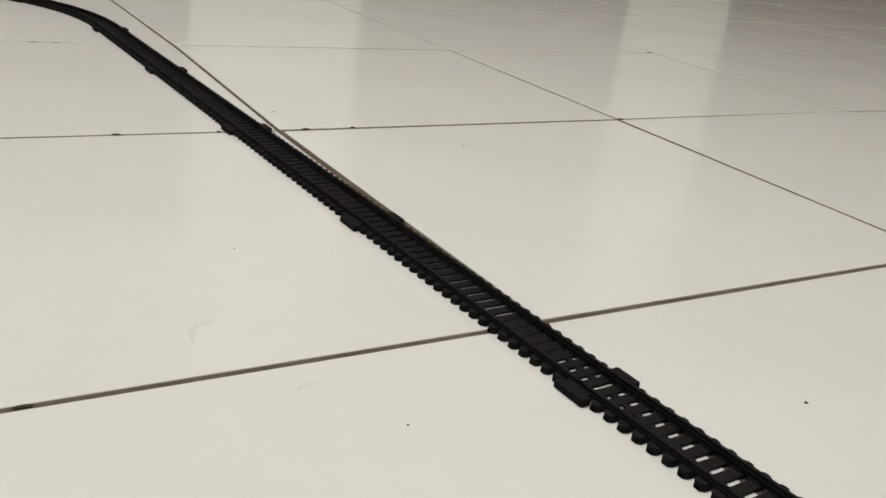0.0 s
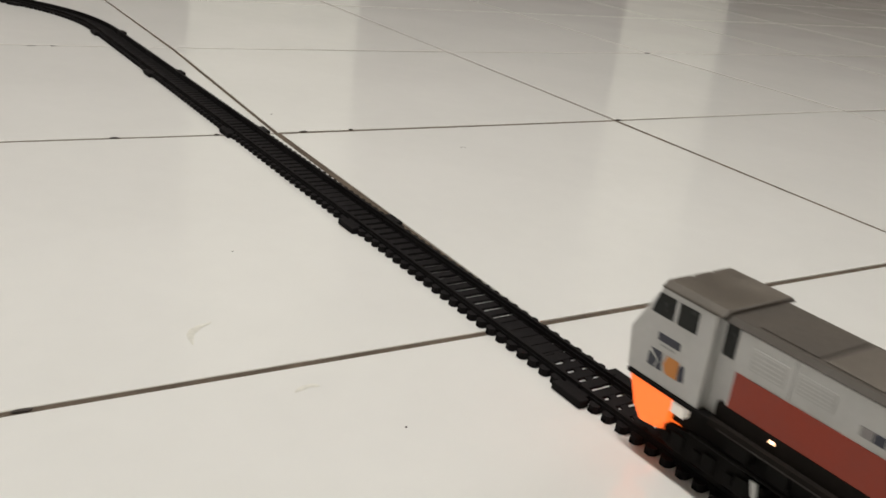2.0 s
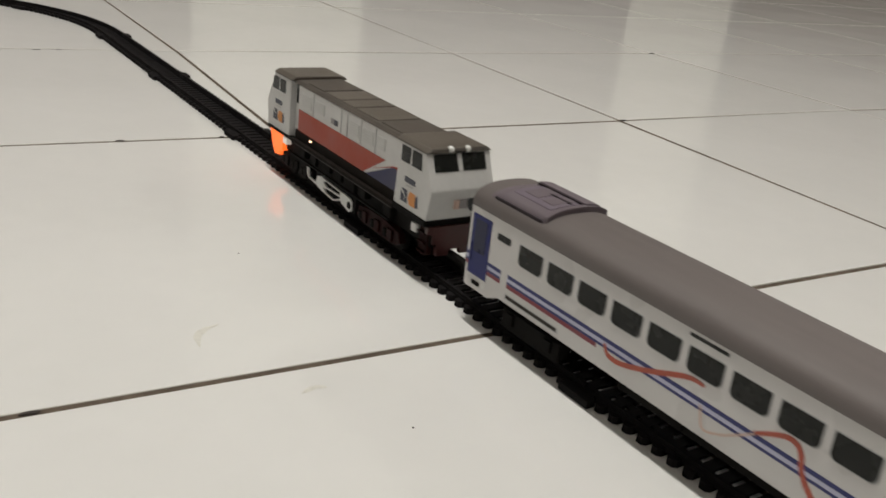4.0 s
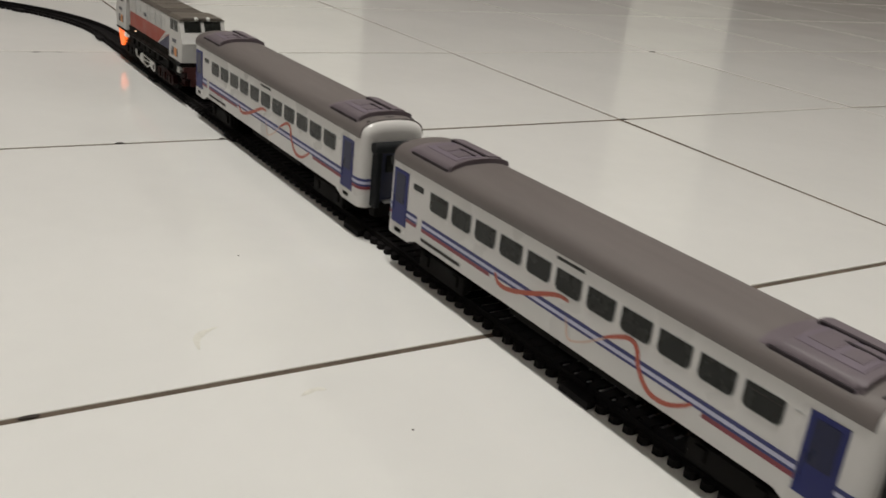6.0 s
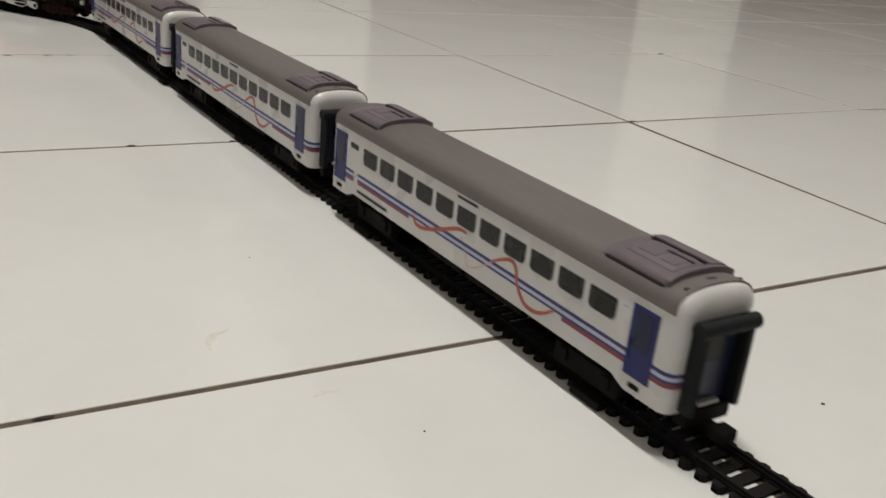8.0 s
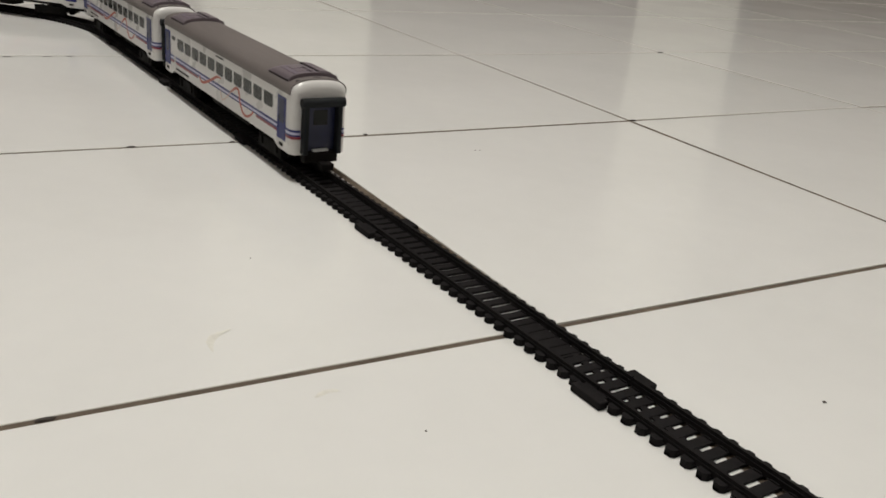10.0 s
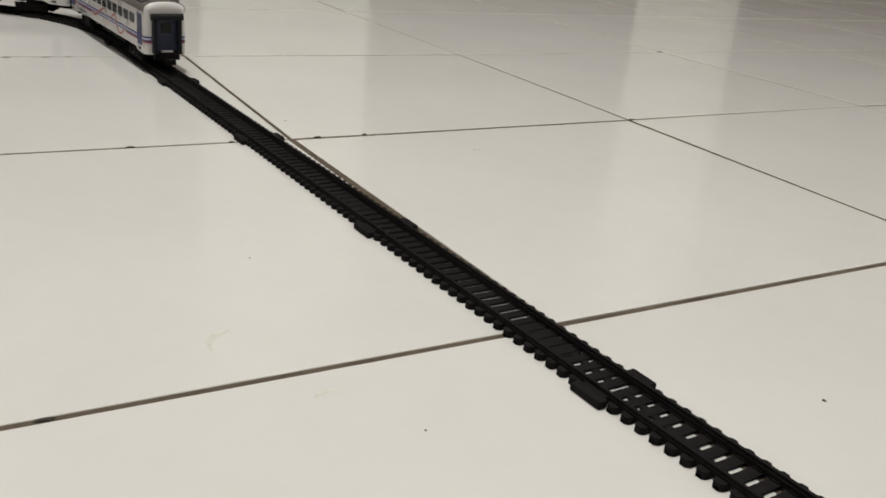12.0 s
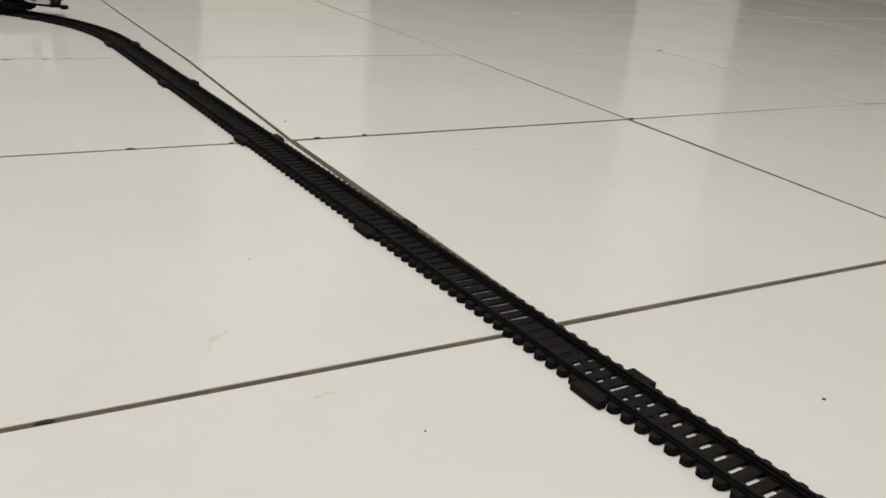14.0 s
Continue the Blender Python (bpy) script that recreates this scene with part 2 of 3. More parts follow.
cab = thing("wardrobe", "tall brown wooden wardrobe standing against the wall", "wardrobe")
part("body", boxes((3.76, X1 - 0.005, 1.30, Y1 - 0.01, 0.06, 2.0), bevel=0.004, unit=1), WOOD, cab)
part("plinth", boxes((3.79, X1 - 0.005, 1.32, Y1 - 0.03, 0.0, 0.0595), unit=1), WOOD, cab)
for k in range(3):
    y = 1.315 + k * 0.557
    dr = part("wardrobe_door", boxes((3.738, 3.757, y, y + 0.548, 0.08, 1.98), bevel=0.003, unit=1), WOOD, cab)
    part("knob", cylinder(bmesh.new(), (3.738, y + 0.5, 1.0), (3.715, y + 0.5, 1.0), 0.012, unit=1), STEEL, dr, "round steel knob")

# the second lamp is an unseen helper, given a fixture like the first
for lx, ly, watts in LAMPS:
    lamp = thing("ceiling_lamp", "unseen white ceiling lamp with a lit long diffuser", "lamp", "ceiling lamps")
    part("housing", boxes((lx - 0.09, lx + 0.09, ly - 0.62, ly + 0.62, 2.70, HIGH), bevel=0.008, unit=1), CEIL, lamp)
    part("diffuser", boxes((lx - 0.065, lx + 0.065, ly - 0.58, ly + 0.58, 2.672, 2.6995), bevel=0.006, unit=1), DIFFUSER, lamp)


# ---- the toy railway: its line over the floor ----
START, HEAD = Vector((-0.01345, -0.3497)), Vector((-0.0392, 0.99923))
CURVE_AT, RADIUS = 0.715, 0.27
PITCH, PIECE, JOINT = 7.0, 176.0, -4.0
# sideways drift of the pieces before the joint, per metre of line
ASKEW = 0.015


def rail_point(s):
    """Place and heading at s metres along the line: straight, a half turn to the left, and straight back."""
    if s <= CURVE_AT:
        back = max(0.0, JOINT * MM - s)
        return START + HEAD * s + Vector((HEAD.y, -HEAD.x)) * ASKEW * back, math.atan2(HEAD.y, HEAD.x) + math.atan(ASKEW) * (back > 0)
    a = min((s - CURVE_AT) / RADIUS, math.pi)
    left = Vector((-HEAD.y, HEAD.x))
    p = START + HEAD * (CURVE_AT + RADIUS * math.sin(a)) + left * RADIUS * (1 - math.cos(a)) - HEAD * max(0.0, s - CURVE_AT - math.pi * RADIUS)
    return p, math.atan2(HEAD.y, HEAD.x) + a


def rail_frame(s):
    p, a = rail_point(s)
    return Matrix.Translation((p.x, p.y, 0)) @ Matrix.Rotation(a, 4, "Z")


RAIL_Y, RAIL_TOP, SLEEPER_TOP = 8.25, 4.7, 1.15


def swept(bm, s0, s1, y0, y1, z0, z1, steps):
    """A bar of the line from s0 to s1 (mm along it), square in section."""
    rings = []
    home = rail_frame(((s0 + s1) / 2) * MM).inverted()
    for i in range(steps + 1):
        m = home @ rail_frame((s0 + (s1 - s0) * i / steps) * MM)
        rings.append([bm.verts.new(m @ (Vector((0, y, z)) * MM)) for y, z in ((y0, z0), (y1, z0), (y1, z1), (y0, z1))])
    for a, b in zip(rings, rings[1:]):
        for k in range(4):
            bm.faces.new((a[k], a[(k + 1) % 4], b[(k + 1) % 4], b[k]))
    bm.faces.new(rings[0])
    bm.faces.new(rings[-1][::-1])
    return bm


def sleeper_mesh():
    """One sleeper with six-sided ends and a raised chair under each rail."""
    h, e = 2.3, 12.7
    outline = [(-h * 0.55, -e), (h * 0.55, -e), (h, -e + 1.9), (h, e - 1.9), (h * 0.55, e), (-h * 0.55, e), (-h, e - 1.9), (-h, -e + 1.9)]
    bm = prism(outline, 0.0, SLEEPER_TOP, axis="z")
    for y in (-RAIL_Y, RAIL_Y):
        box(bm, -1.7, 1.7, y - 1.5, y + 1.5, SLEEPER_TOP - 0.3, SLEEPER_TOP + 0.6)
    for s in (-1, 1):
        ends = [(-h, s * 10.0), (h, s * 10.0), (h, s * 11.4), (h * 0.5, s * e), (-h * 0.5, s * e), (-h, s * 11.4)]
        prism(ends if s > 0 else ends[::-1], 0.0, 2.8, axis="z", bm=bm)
    me = bpy.data.meshes.new("sleeper")
    bmesh.ops.recalc_face_normals(bm, faces=bm.faces)
    bm.to_mesh(me)
    bm.free()
    me.materials.append(TRACK)
    return me


SLEEPER = sleeper_mesh()


def track_piece(s0, curved):
    s1 = s0 + PIECE
    mid = (s0 + s1) / 2
    steps = 16 if curved else 1
    kind = "curved" if curved else "straight"
    t = thing("track_piece", f"{kind} black plastic toy track piece lying on white tiles", "toy track", "toy railway track")
    t.matrix_world = rail_frame(mid * MM)
    for y in (-RAIL_Y, RAIL_Y):
        bm = swept(bmesh.new(), s0 + 0.3, s1 - 0.3, y - 0.7, y + 0.7, 3.2, RAIL_TOP, steps)
        swept(bm, s0 + 0.3, s1 - 0.3, y - 1.05, y + 1.05, 1.1, 3.3, steps)
        part("rail", bm, TRACK, t)
    if s0 < JOINT:
        # a rib that crosses the gaps at a slant
        bm = prism([(38.0, 4.2), (38.0, 1.4), (87.0, -4.2), (87.0, -1.0)], 0.1, 0.9, axis="z")
        part("rib", bm, TRACK, t)
    else:
        bm = swept(bmesh.new(), s0 + 28, s0 + 58, -7.4, 7.4, 0.1, 0.8, max(1, steps // 2))
        bm.transform(t.matrix_world.inverted() @ rail_frame((s0 + 43) * MM))
        part("base_plate", bm, TRACK, t)
        if s0 == JOINT:
            part("rib", prism([(-87.0, -1.0), (-87.0, -4.2), (-57.0, -5.4), (-57.0, -2.4)], 0.1, 0.9, axis="z"), TRACK, t)
    home = t.matrix_world.inverted()
    n = round(PIECE / PITCH)
    for i in range(n):
        ob = new("sleeper", SLEEPER)
        ob.parent = t
        ob.matrix_basis = home @ rail_frame((s0 + (i + 0.5) * PIECE / n) * MM)
    # clips that hold it to the next piece, one at either side of the joint
    m = home @ rail_frame(s1 * MM)
    for side in (-1, 1):
        x0, x1 = (-8.0, 8.0) if side > 0 else (-6.0, 6.5)
        y0, y1 = sorted((side * 10.8, side * 15.2))
        bm = boxes((x0, x1, y0, y1, 0.0, 3.2), bevel=0.4)
        y2, y3 = sorted((side * 9.4, side * 11.4))
        box(bm, x0 + 2, x1 - 2, y2, y3, 0.8, 3.2)
        for v in bm.verts:
            v.co = m @ v.co
        part("joint_clip", bm, TRACK, t)
    return t


for k in range(-8, 12):
    begin = k * PIECE + JOINT
    track_piece(begin, CURVE_AT * 1000 - PIECE + 20 < begin < (CURVE_AT + math.pi * RADIUS) * 1000 - 20)


# ---- coaches ----
CL, HW, EAVE, TOP = 255.0, 16.5, 49.3, 57.2


def arch(hw, z0, rise, n=14):
    """The roof's line from the near eave to the far one."""
    out = []
    for i in range(n + 1):
        a = math.pi * i / n
        c, s = math.cos(a), math.sin(a)
        out.append((hw * math.copysign(abs(c) ** 0.8, c), z0 + rise * abs(s) ** 0.8))
    return out


def coach_body():
    """The shell: upright sides, arched top, ends rounded in plan and over the roof, skirt deeper under the doors."""
    def skirt(x):
        e = min(-x, CL + x)
        return 13.0 if e < 20 else (16.0 if e > 27 else 13.0 + 3.0 * (e - 20) / 7)
    r = 5.0
    ends = [r * (1 - math.cos(math.pi / 2 * i / 7)) for i in range(8)]
    xs = sorted({round(-e, 3) for e in ends} | {round(-CL + e, 3) for e in ends} | {-20, -27, -CL + 20, -CL + 27} | {-60 - 27 * i for i in range(6)})
    bm = bmesh.new()
    rings = []
    for x in xs:
        e = min(-x, CL + x)
        inset = r - math.sqrt(max(0, r * r - (r - e) ** 2)) if e < r else 0.0
        hw, rise = HW - inset * 0.75, TOP - EAVE - inset * 1.05
        ring = [(hw, skirt(x))] + arch(hw, EAVE - inset * 0.12, rise) + [(-hw, skirt(x))]
        rings.append([bm.verts.new(Vector((x, y, z)) * MM) for y, z in ring])
    n = len(rings[0])
    for a, b in zip(rings, rings[1:]):
        for k in range(n):
            bm.faces.new((a[k], a[(k + 1) % n], b[(k + 1) % n], b[k]))
    bm.faces.new(rings[0])
    bm.faces.new(rings[-1][::-1])
    return bm


def roof_shell(x0, x1, hw, z0, rise, thick, low):
    """An arched sheet with thickness, from x0 to x1; its rim reaches down by low."""
    outer = [(hw, z0 - low)] + arch(hw, z0, rise, 18) + [(-hw, z0 - low)]
    inner = [(-hw + thick, z0 - low)] + [(y * (hw - thick) / hw, z - thick) for y, z in reversed(arch(hw, z0, rise, 18))] + [(hw - thick, z0 - low)]
    return prism(outer + inner, x0, x1, axis="x")


def corner_stripe(xe, s, side, z0, z1):
    """A printed line that runs round the rounded corner of a coach and a little over its end."""
    r = 5.0
    line = [(9.0, HW)]
    for k in range(9):
        e = r * (1 - math.sin(math.pi / 2 * k / 8))
        line.append((e, HW - 0.75 * (r - math.sqrt(max(0.0, r * r - (r - e) ** 2)))))
    line.append((0.0, 11.4))
    bm = bmesh.new()
    rows = []
    for i, (e, y) in enumerate(line):
        e0, y0 = line[max(i - 1, 0)]
        e1, y1 = line[min(i + 1, len(line) - 1)]
        n = Vector((-(y1 - y0), e1 - e0)).normalized()
        if n.x > 0:
            n = -n
        rows.append([bm.verts.new(Vector((xe - s * (e + n.x * k), side * (y - n.y * k if n.y < 0 else y + n.y * k), z)) * MM)
                     for k, z in ((-0.4, z0), (0.16, z0), (0.16, z1), (-0.4, z1))])
    for a, b in zip(rows, rows[1:]):
        for k in range(4):
            bm.faces.new((a[k], a[(k + 1) % 4], b[(k + 1) % 4], b[k]))
    bm.faces.new(rows[0])
    bm.faces.new(rows[-1][::-1])
    return bm


def saddle(x0, x1, half, lift, low):
    """A raised cover that follows the roof's arch over part of its width."""
    pts = [(y, z) for y, z in arch(HW + 0.3, EAVE, TOP - EAVE, 40) if abs(y) <= half]
    outer = [(y, z + lift) for y, z in pts]
    inner = [(y, z - low) for y, z in reversed(pts)]
    return prism(outer + inner, x0, x1, axis="x", bevel=0.35)


def cheek(x0, x1, side, ya, yb, lift, low):
    """A raised band of that cover, along one side of it."""
    pts = [(side * y, z) for y, z in arch(HW + 0.3, EAVE, TOP - EAVE, 160) if ya <= y <= yb]
    outer = [(y, z + lift) for y, z in pts]
    inner = [(y, z - low) for y, z in reversed(pts)]
    return prism(outer + inner, x0, x1, axis="x", bevel=0.15)


def sagging(cx, cz, w, h):
    """A window's outline: nearly square corners above, round ones below."""
    pts = []
    for k, (sx, sz, r) in enumerate(((1, 1, 0.5), (-1, 1, 0.5), (-1, -1, 2.2), (1, -1, 2.2))):
        for i in range(5):
            a = math.pi / 2 * (k + i / 4)
            pts.append((cx + sx * (w / 2 - r) + r * math.cos(a), cz + sz * (h / 2 - r) + r * math.sin(a)))
    return pts


def roof_z(y):
    """The roof's height over the coach's middle line."""
    u = min(1.0, abs(y) / (HW + 0.3))
    return EAVE + 0.2 + (TOP - EAVE + 0.15) * (1 - u ** 2.5) ** 0.4


def blister(x0, x1, half, lift, nose=0.0, flank=0.0, sink=0.6):
    """A cover over the roof that runs out to nothing at its front and flanks."""
    nx, ny = 14, 26
    ease = lambda u: u * u * (3 - 2 * u)
    bm = bmesh.new()
    tops, lows = [], []
    for i in range(nx + 1):
        x = x0 + (x1 - x0) * i / nx
        kx = ease(min(1.0, (x1 - x) / nose)) if nose else 1.0
        top, low = [], []
        for j in range(ny + 1):
            y = -half + 2 * half * j / ny
            ky = ease(min(1.0, (half - abs(y)) / flank)) if flank else 1.0
            top.append(bm.verts.new(Vector((x, y, roof_z(y) + lift * kx * ky - 0.03)) * MM))
            low.append(bm.verts.new(Vector((x, y, roof_z(y) - sink)) * MM))
        tops.append(top)
        lows.append(low)
    for i in range(nx):
        for j in range(ny):
            bm.faces.new((tops[i][j], tops[i + 1][j], tops[i + 1][j + 1], tops[i][j + 1]))
            bm.faces.new((lows[i][j], lows[i][j + 1], lows[i + 1][j + 1], lows[i + 1][j]))
        for j in (0, ny):
            bm.faces.new((tops[i][j], lows[i][j], lows[i + 1][j], tops[i + 1][j]))
    for i in (0, nx):
        for j in range(ny):
            bm.faces.new((tops[i][j], tops[i][j + 1], lows[i][j + 1], lows[i][j]))
    return bm


def coach(name_label):
    c = thing("toy_coach", name_label, "toy coach", "toy passenger coaches")
    part("body", coach_body(), WHITE, c, smooth=True)
    part("roof", roof_shell(-CL + 3.4, -3.4, HW + 0.3, EAVE + 0.2, TOP - EAVE + 0.15, 0.8, 1.2), ROOF, c, "grey plastic roof", smooth=True)
    for x0, x1, inner in ((-46.5, -11.5, -46.5), (-CL + 10.5, -CL + 44.5, -CL + 44.5)):
        ac = part("air_conditioner", blister(x0 + 1, x1, 14.6, 1.5, 7.0, 0.5), ACGREY, c, "purple-grey roof air conditioner", smooth=True)
        part("cover_panel", blister(x0 + 4, x1 - 8.0, 10.6, 1.75, 0.0, 0.2, -1.2), ACPANEL, ac, "mauve cover panel")
        for xl, xr in ((x0 + 6.5, x0 + 13), (x0 + 15.5, x0 + 24)):
            part("cover_plate", blister(xl, xr, 7.6, 1.95, 0.0, 0.2, -1.5), ACGREY, ac)
        part("vent_bar", blister(x0 + 5, x0 + 17, 0.5, 2.15, 0.0, 0.0, -1.5), ACDARK, ac, "dark narrow grille")
        part("ridge", cheek(x0 + 1.5, x1 - 4.5, -1, 4.2, 11.0, 3.0, -1.0), ACGREY, ac, "raised side cover", smooth=True)
        # solid dark strips that stand in for shade beside the ridge and under the edges
        part("slot", cheek(x0 + 3.5, x1 - 5.0, -1, 3.1, 4.25, 2.8, -1.0), ACDARK, ac, "dark strip for the shade beside the raised cover")
        for side in (-1, 1):
            y0, y1 = sorted((side * 14.2, side * 15.0))
            part("slot", boxes((x0 + 2.0, x1 - 3.5, y0, y1, 54.2, 55.35), bevel=0.15), ACDARK, ac, "dark strip for the shade under the cover's edge")
        part("rim", saddle(x0, x0 + 2.4, 14.4, 2.5, 0.3), ACGREY, ac, "raised rear rim", smooth=True)
        if inner > x0:
            part("roof_slot", saddle(x0 - 4.0, x0 - 2.6, 3.4, 0.4, 0.2), RUBBER, ac, "short dark slot")
            for ys in (-12.4, 10.4):
                part("roof_slot", boxes((x0 - 5.2, x0 - 4.4, ys, ys + 2.0, 50.0, roof_z(ys + 1) + 0.25)), RUBBER, ac)
    for side in (1, -1):
        def flat(outline, depth=0.22, start=-0.3):
            y0, y1 = sorted((side * (HW + start), side * (HW + depth)))
            return prism(outline, y0, y1)

        def strip(x0, x1, z0, z1, depth=0.14):
            y0, y1 = sorted((side * (HW - 0.3), side * (HW + depth)))
            return boxes((x0, x1, y0, y1, z0, z1))
        for i in range(11):
            cx = -43.7 - 17.5 * i
            fr = part("window", flat(sagging(cx, 38.8, 14.8, 9.0), 0.20), LINE, c)
            part("pane", flat(sagging(cx, 38.8, 14.1, 8.3), 0.30), GLASS, fr)
            if i in (0, 10):
                part("vent_bar", strip(cx - 6.6, cx + 6.6, 40.9, 41.3, 0.36), LINE_DARK, fr)
        part("small_window", flat(round_rect(-26.4, 41.2, 8.4, 2.8, 0.6)), GLASS, c)
        part("small_print", strip(-231.2, -228.9, 42.0, 42.7), LINE, c)
        part("destination_panel", strip(-138.5, -123, 45.9, 47.1), GLASS, c)
        part("grille", strip(-64, -31.5, 17.9, 20.1, 0.2), LINE, c, "thin dark skirt grille")
        part("skirt_slot", strip(-63.4, -32.1, 18.3, 19.7, 0.25), LINE_DARK, c)
        for x0, x1 in ((-17.7, -5.0), (-246.0, -233.6)):
            d = part("door", flat([(x0, 19.3), (x1, 19.3), (x1, 45.3), (x0, 45.3)], 0.3), BLUE, c, "blue side door")
            cx = (x0 + x1) / 2
            part("pane", flat(round_rect(cx, 36.6, 8.2, 14.2, 0.8), 0.42), DOORPANE, d)
            part("handrail", strip(x1 - 1.5, x1 - 1.0, 25, 33, 0.7), STRIPE, d)
            part("step", strip(cx - 2.6, cx + 2.6, 15.3, 17.0, 0.35), BLACK, c, "black boarding step")
        for x0, x1 in ((-233.3, -31.5), (-26.9, -18.0)):
            part("stripe", strip(x0, x1, 26.7, 28.1), STRIPE, c, "blue stripe")
            part("stripe", strip(x0, x1, 25.25, 26.65), LILAC, c, "lilac-white stripe")
            part("stripe", strip(x0, x1, 24.2, 25.2), STRIPE, c, "blue stripe")
        for x0, x1 in ((-84.5, -31.5), (-26.9, -18.0), (-233.3, -199)):
            part("stripe", strip(x0, x1, 22.5, 24.15), RED, c, "red stripe")
        y0, y1 = sorted((side * (HW - 0.2), side * (HW + 0.2)))
        part("ribbon", band([(-88.7, 26.1), (-90.3, 22.9), (-95, 22.1), (-101.6, 23.5), (-111.9, 27), (-121.8, 31), (-127.6, 32.7), (-132.5, 32.7)], 1.9, y0, y1, 0.45),
             RIBBON, c, "orange-red ribbon line")
        part("ribbon", band([(-132.7, 26.3), (-134.2, 20.5), (-136.5, 18.9), (-143.3, 21.5), (-149.7, 25.5), (-153.8, 28.4)], 0.7, y0, y1), PALE, c, "pale ribbon line")
        part("ribbon", band([(-152.9, 28), (-157.9, 30.7), (-163.2, 32.9), (-166.7, 32.7), (-168.9, 30.4), (-170.1, 26.3), (-173.2, 21.8), (-177.5, 19), (-183.8, 19), (-189.4, 21.2), (-194.6, 24.6)], 1.8, y0, y1, 0.4),
             RIBBON, c, "orange-red ribbon line")
    # ends: dark gangway with a thick rubber roll on top
    for xe, s in ((0.0, 1), (-CL, -1)):
        def along(a, b):
            return sorted((xe + s * a, xe + s * b))
        g = part("gangway", boxes((*along(-1.0, 5.6), -11.2, -8.6, 14.0, 44.6), (*along(-1.0, 5.6), 8.6, 11.2, 14.0, 44.6), bevel=0.5), RUBBER, c, "black gangway frame")
        xr = xe + s * 3.6
        part("rubber_roll", cylinder(bmesh.new(), (xr, -12.6, 45.0), (xr, 12.6, 45.0), 2.9), RUBBER, g, smooth=True)
        part("end_door", boxes((*along(-0.6, 0.6), -8.5, 8.5, 15.5, 43.5)), material_blue_dark, g, "dark blue end door")
        part("door_window", boxes((*along(0.2, 0.9), -4.2, 4.2, 31, 40), bevel=0.2), GLASS, g)
        part("threshold", boxes((*along(-0.6, 3.0), -4.6, 4.6, 15.2, 16.6), bevel=0.3), LINE, g, "grey threshold plate")
        for side in (-1, 1):
            part("stripe", corner_stripe(xe, s, side, 26.7, 28.1), STRIPE, c, "blue stripe", smooth=True)
            part("stripe", corner_stripe(xe, s, side, 25.25, 26.65), LILAC, c, "lilac-white stripe", smooth=True)
            part("stripe", corner_stripe(xe, s, side, 24.2, 25.2), STRIPE, c, "blue stripe", smooth=True)
            part("stripe", corner_stripe(xe, s, side, 22.5, 24.15), RED, c, "red stripe", smooth=True)
        part("buffer_beam", boxes((*along(-2.0, 3.4), -10.0, 10.0, 8.6, 14.6), bevel=0.4), BLACK, c, "black buffer beam")
        part("end_panel", boxes((*along(-0.5, 0.12), -11.0, 11.0, 14.0, 46.5)), RUBBER, g)
        bm = boxes((*along(-20, 9), -1.7, 1.7, 7.6, 9.8), bevel=0.3)
        box(bm, *along(7.5, 13.8), -3.6, 3.6, 6.4, 10.6, bevel=0.4)
        part("coupler", bm, BLACK, c, "black hook coupler")
    # running gear
    part("underframe", boxes((-CL + 8, -8, -11.0, 11.0, 12.6, 16.6), (-165, -90, -8.5, 8.5, 7.0, 12.8), (-122, -98, -10, 10, 8.0, 16), bevel=0.3), BLACK, c, "black underframe")
    for bx in (-44, -CL + 44):
        b = part("bogie", boxes((bx - 18, bx + 18, -12.6, -10.6, 3.2, 11.4), (bx - 18, bx + 18, 10.6, 12.6, 3.2, 11.4), (bx - 4, bx + 4, -12, 12, 6.5, 12.3), bevel=0.35), BLACK, c, "black bogie")
        for wx in (bx - 12, bx + 12):
            bm = cylinder(bmesh.new(), (wx, -10.2, 6.3), (wx, -7.4, 6.3), 5.4, 20)
            cylinder(bm, (wx, 7.4, 6.3), (wx, 10.2, 6.3), 5.4, 20)
            cylinder(bm, (wx, -10.2, 6.3), (wx, 10.2, 6.3), 1.0, 8)
            part("wheelset", bm, BLACK, b)
            for y in (-12.9, 12.9):
                part("axle_box", boxes((wx - 2.2, wx + 2.2, y - 0.8, y + 0.8, 5.6, 10.6), bevel=0.3), BLACK, b)
    return c


GROW = (0.975, 1.05, 0.975, 4.1)


def settle(ob):
    """Brings a vehicle's meshes to the size of the line: length, width, height, and the height of its floor."""
    kx, ky, kz, up = GROW
    for o in ob.children_recursive:
        o.data.transform(Matrix(((kx, 0, 0, 0), (0, ky, 0, 0), (0, 0, kz, (up - 0.1) * MM), (0, 0, 0, 1))))
    return ob


coach_1 = settle(coach("white toy passenger coach with blue doors, behind the locomotive"))
coach_2 = copy_thing(coach_1, Matrix())
tagged(coach_2, "white toy passenger coach with blue doors, mid train")
coach_3 = copy_thing(coach_1, Matrix())
tagged(coach_3, "white toy passenger coach with blue doors, last of train")


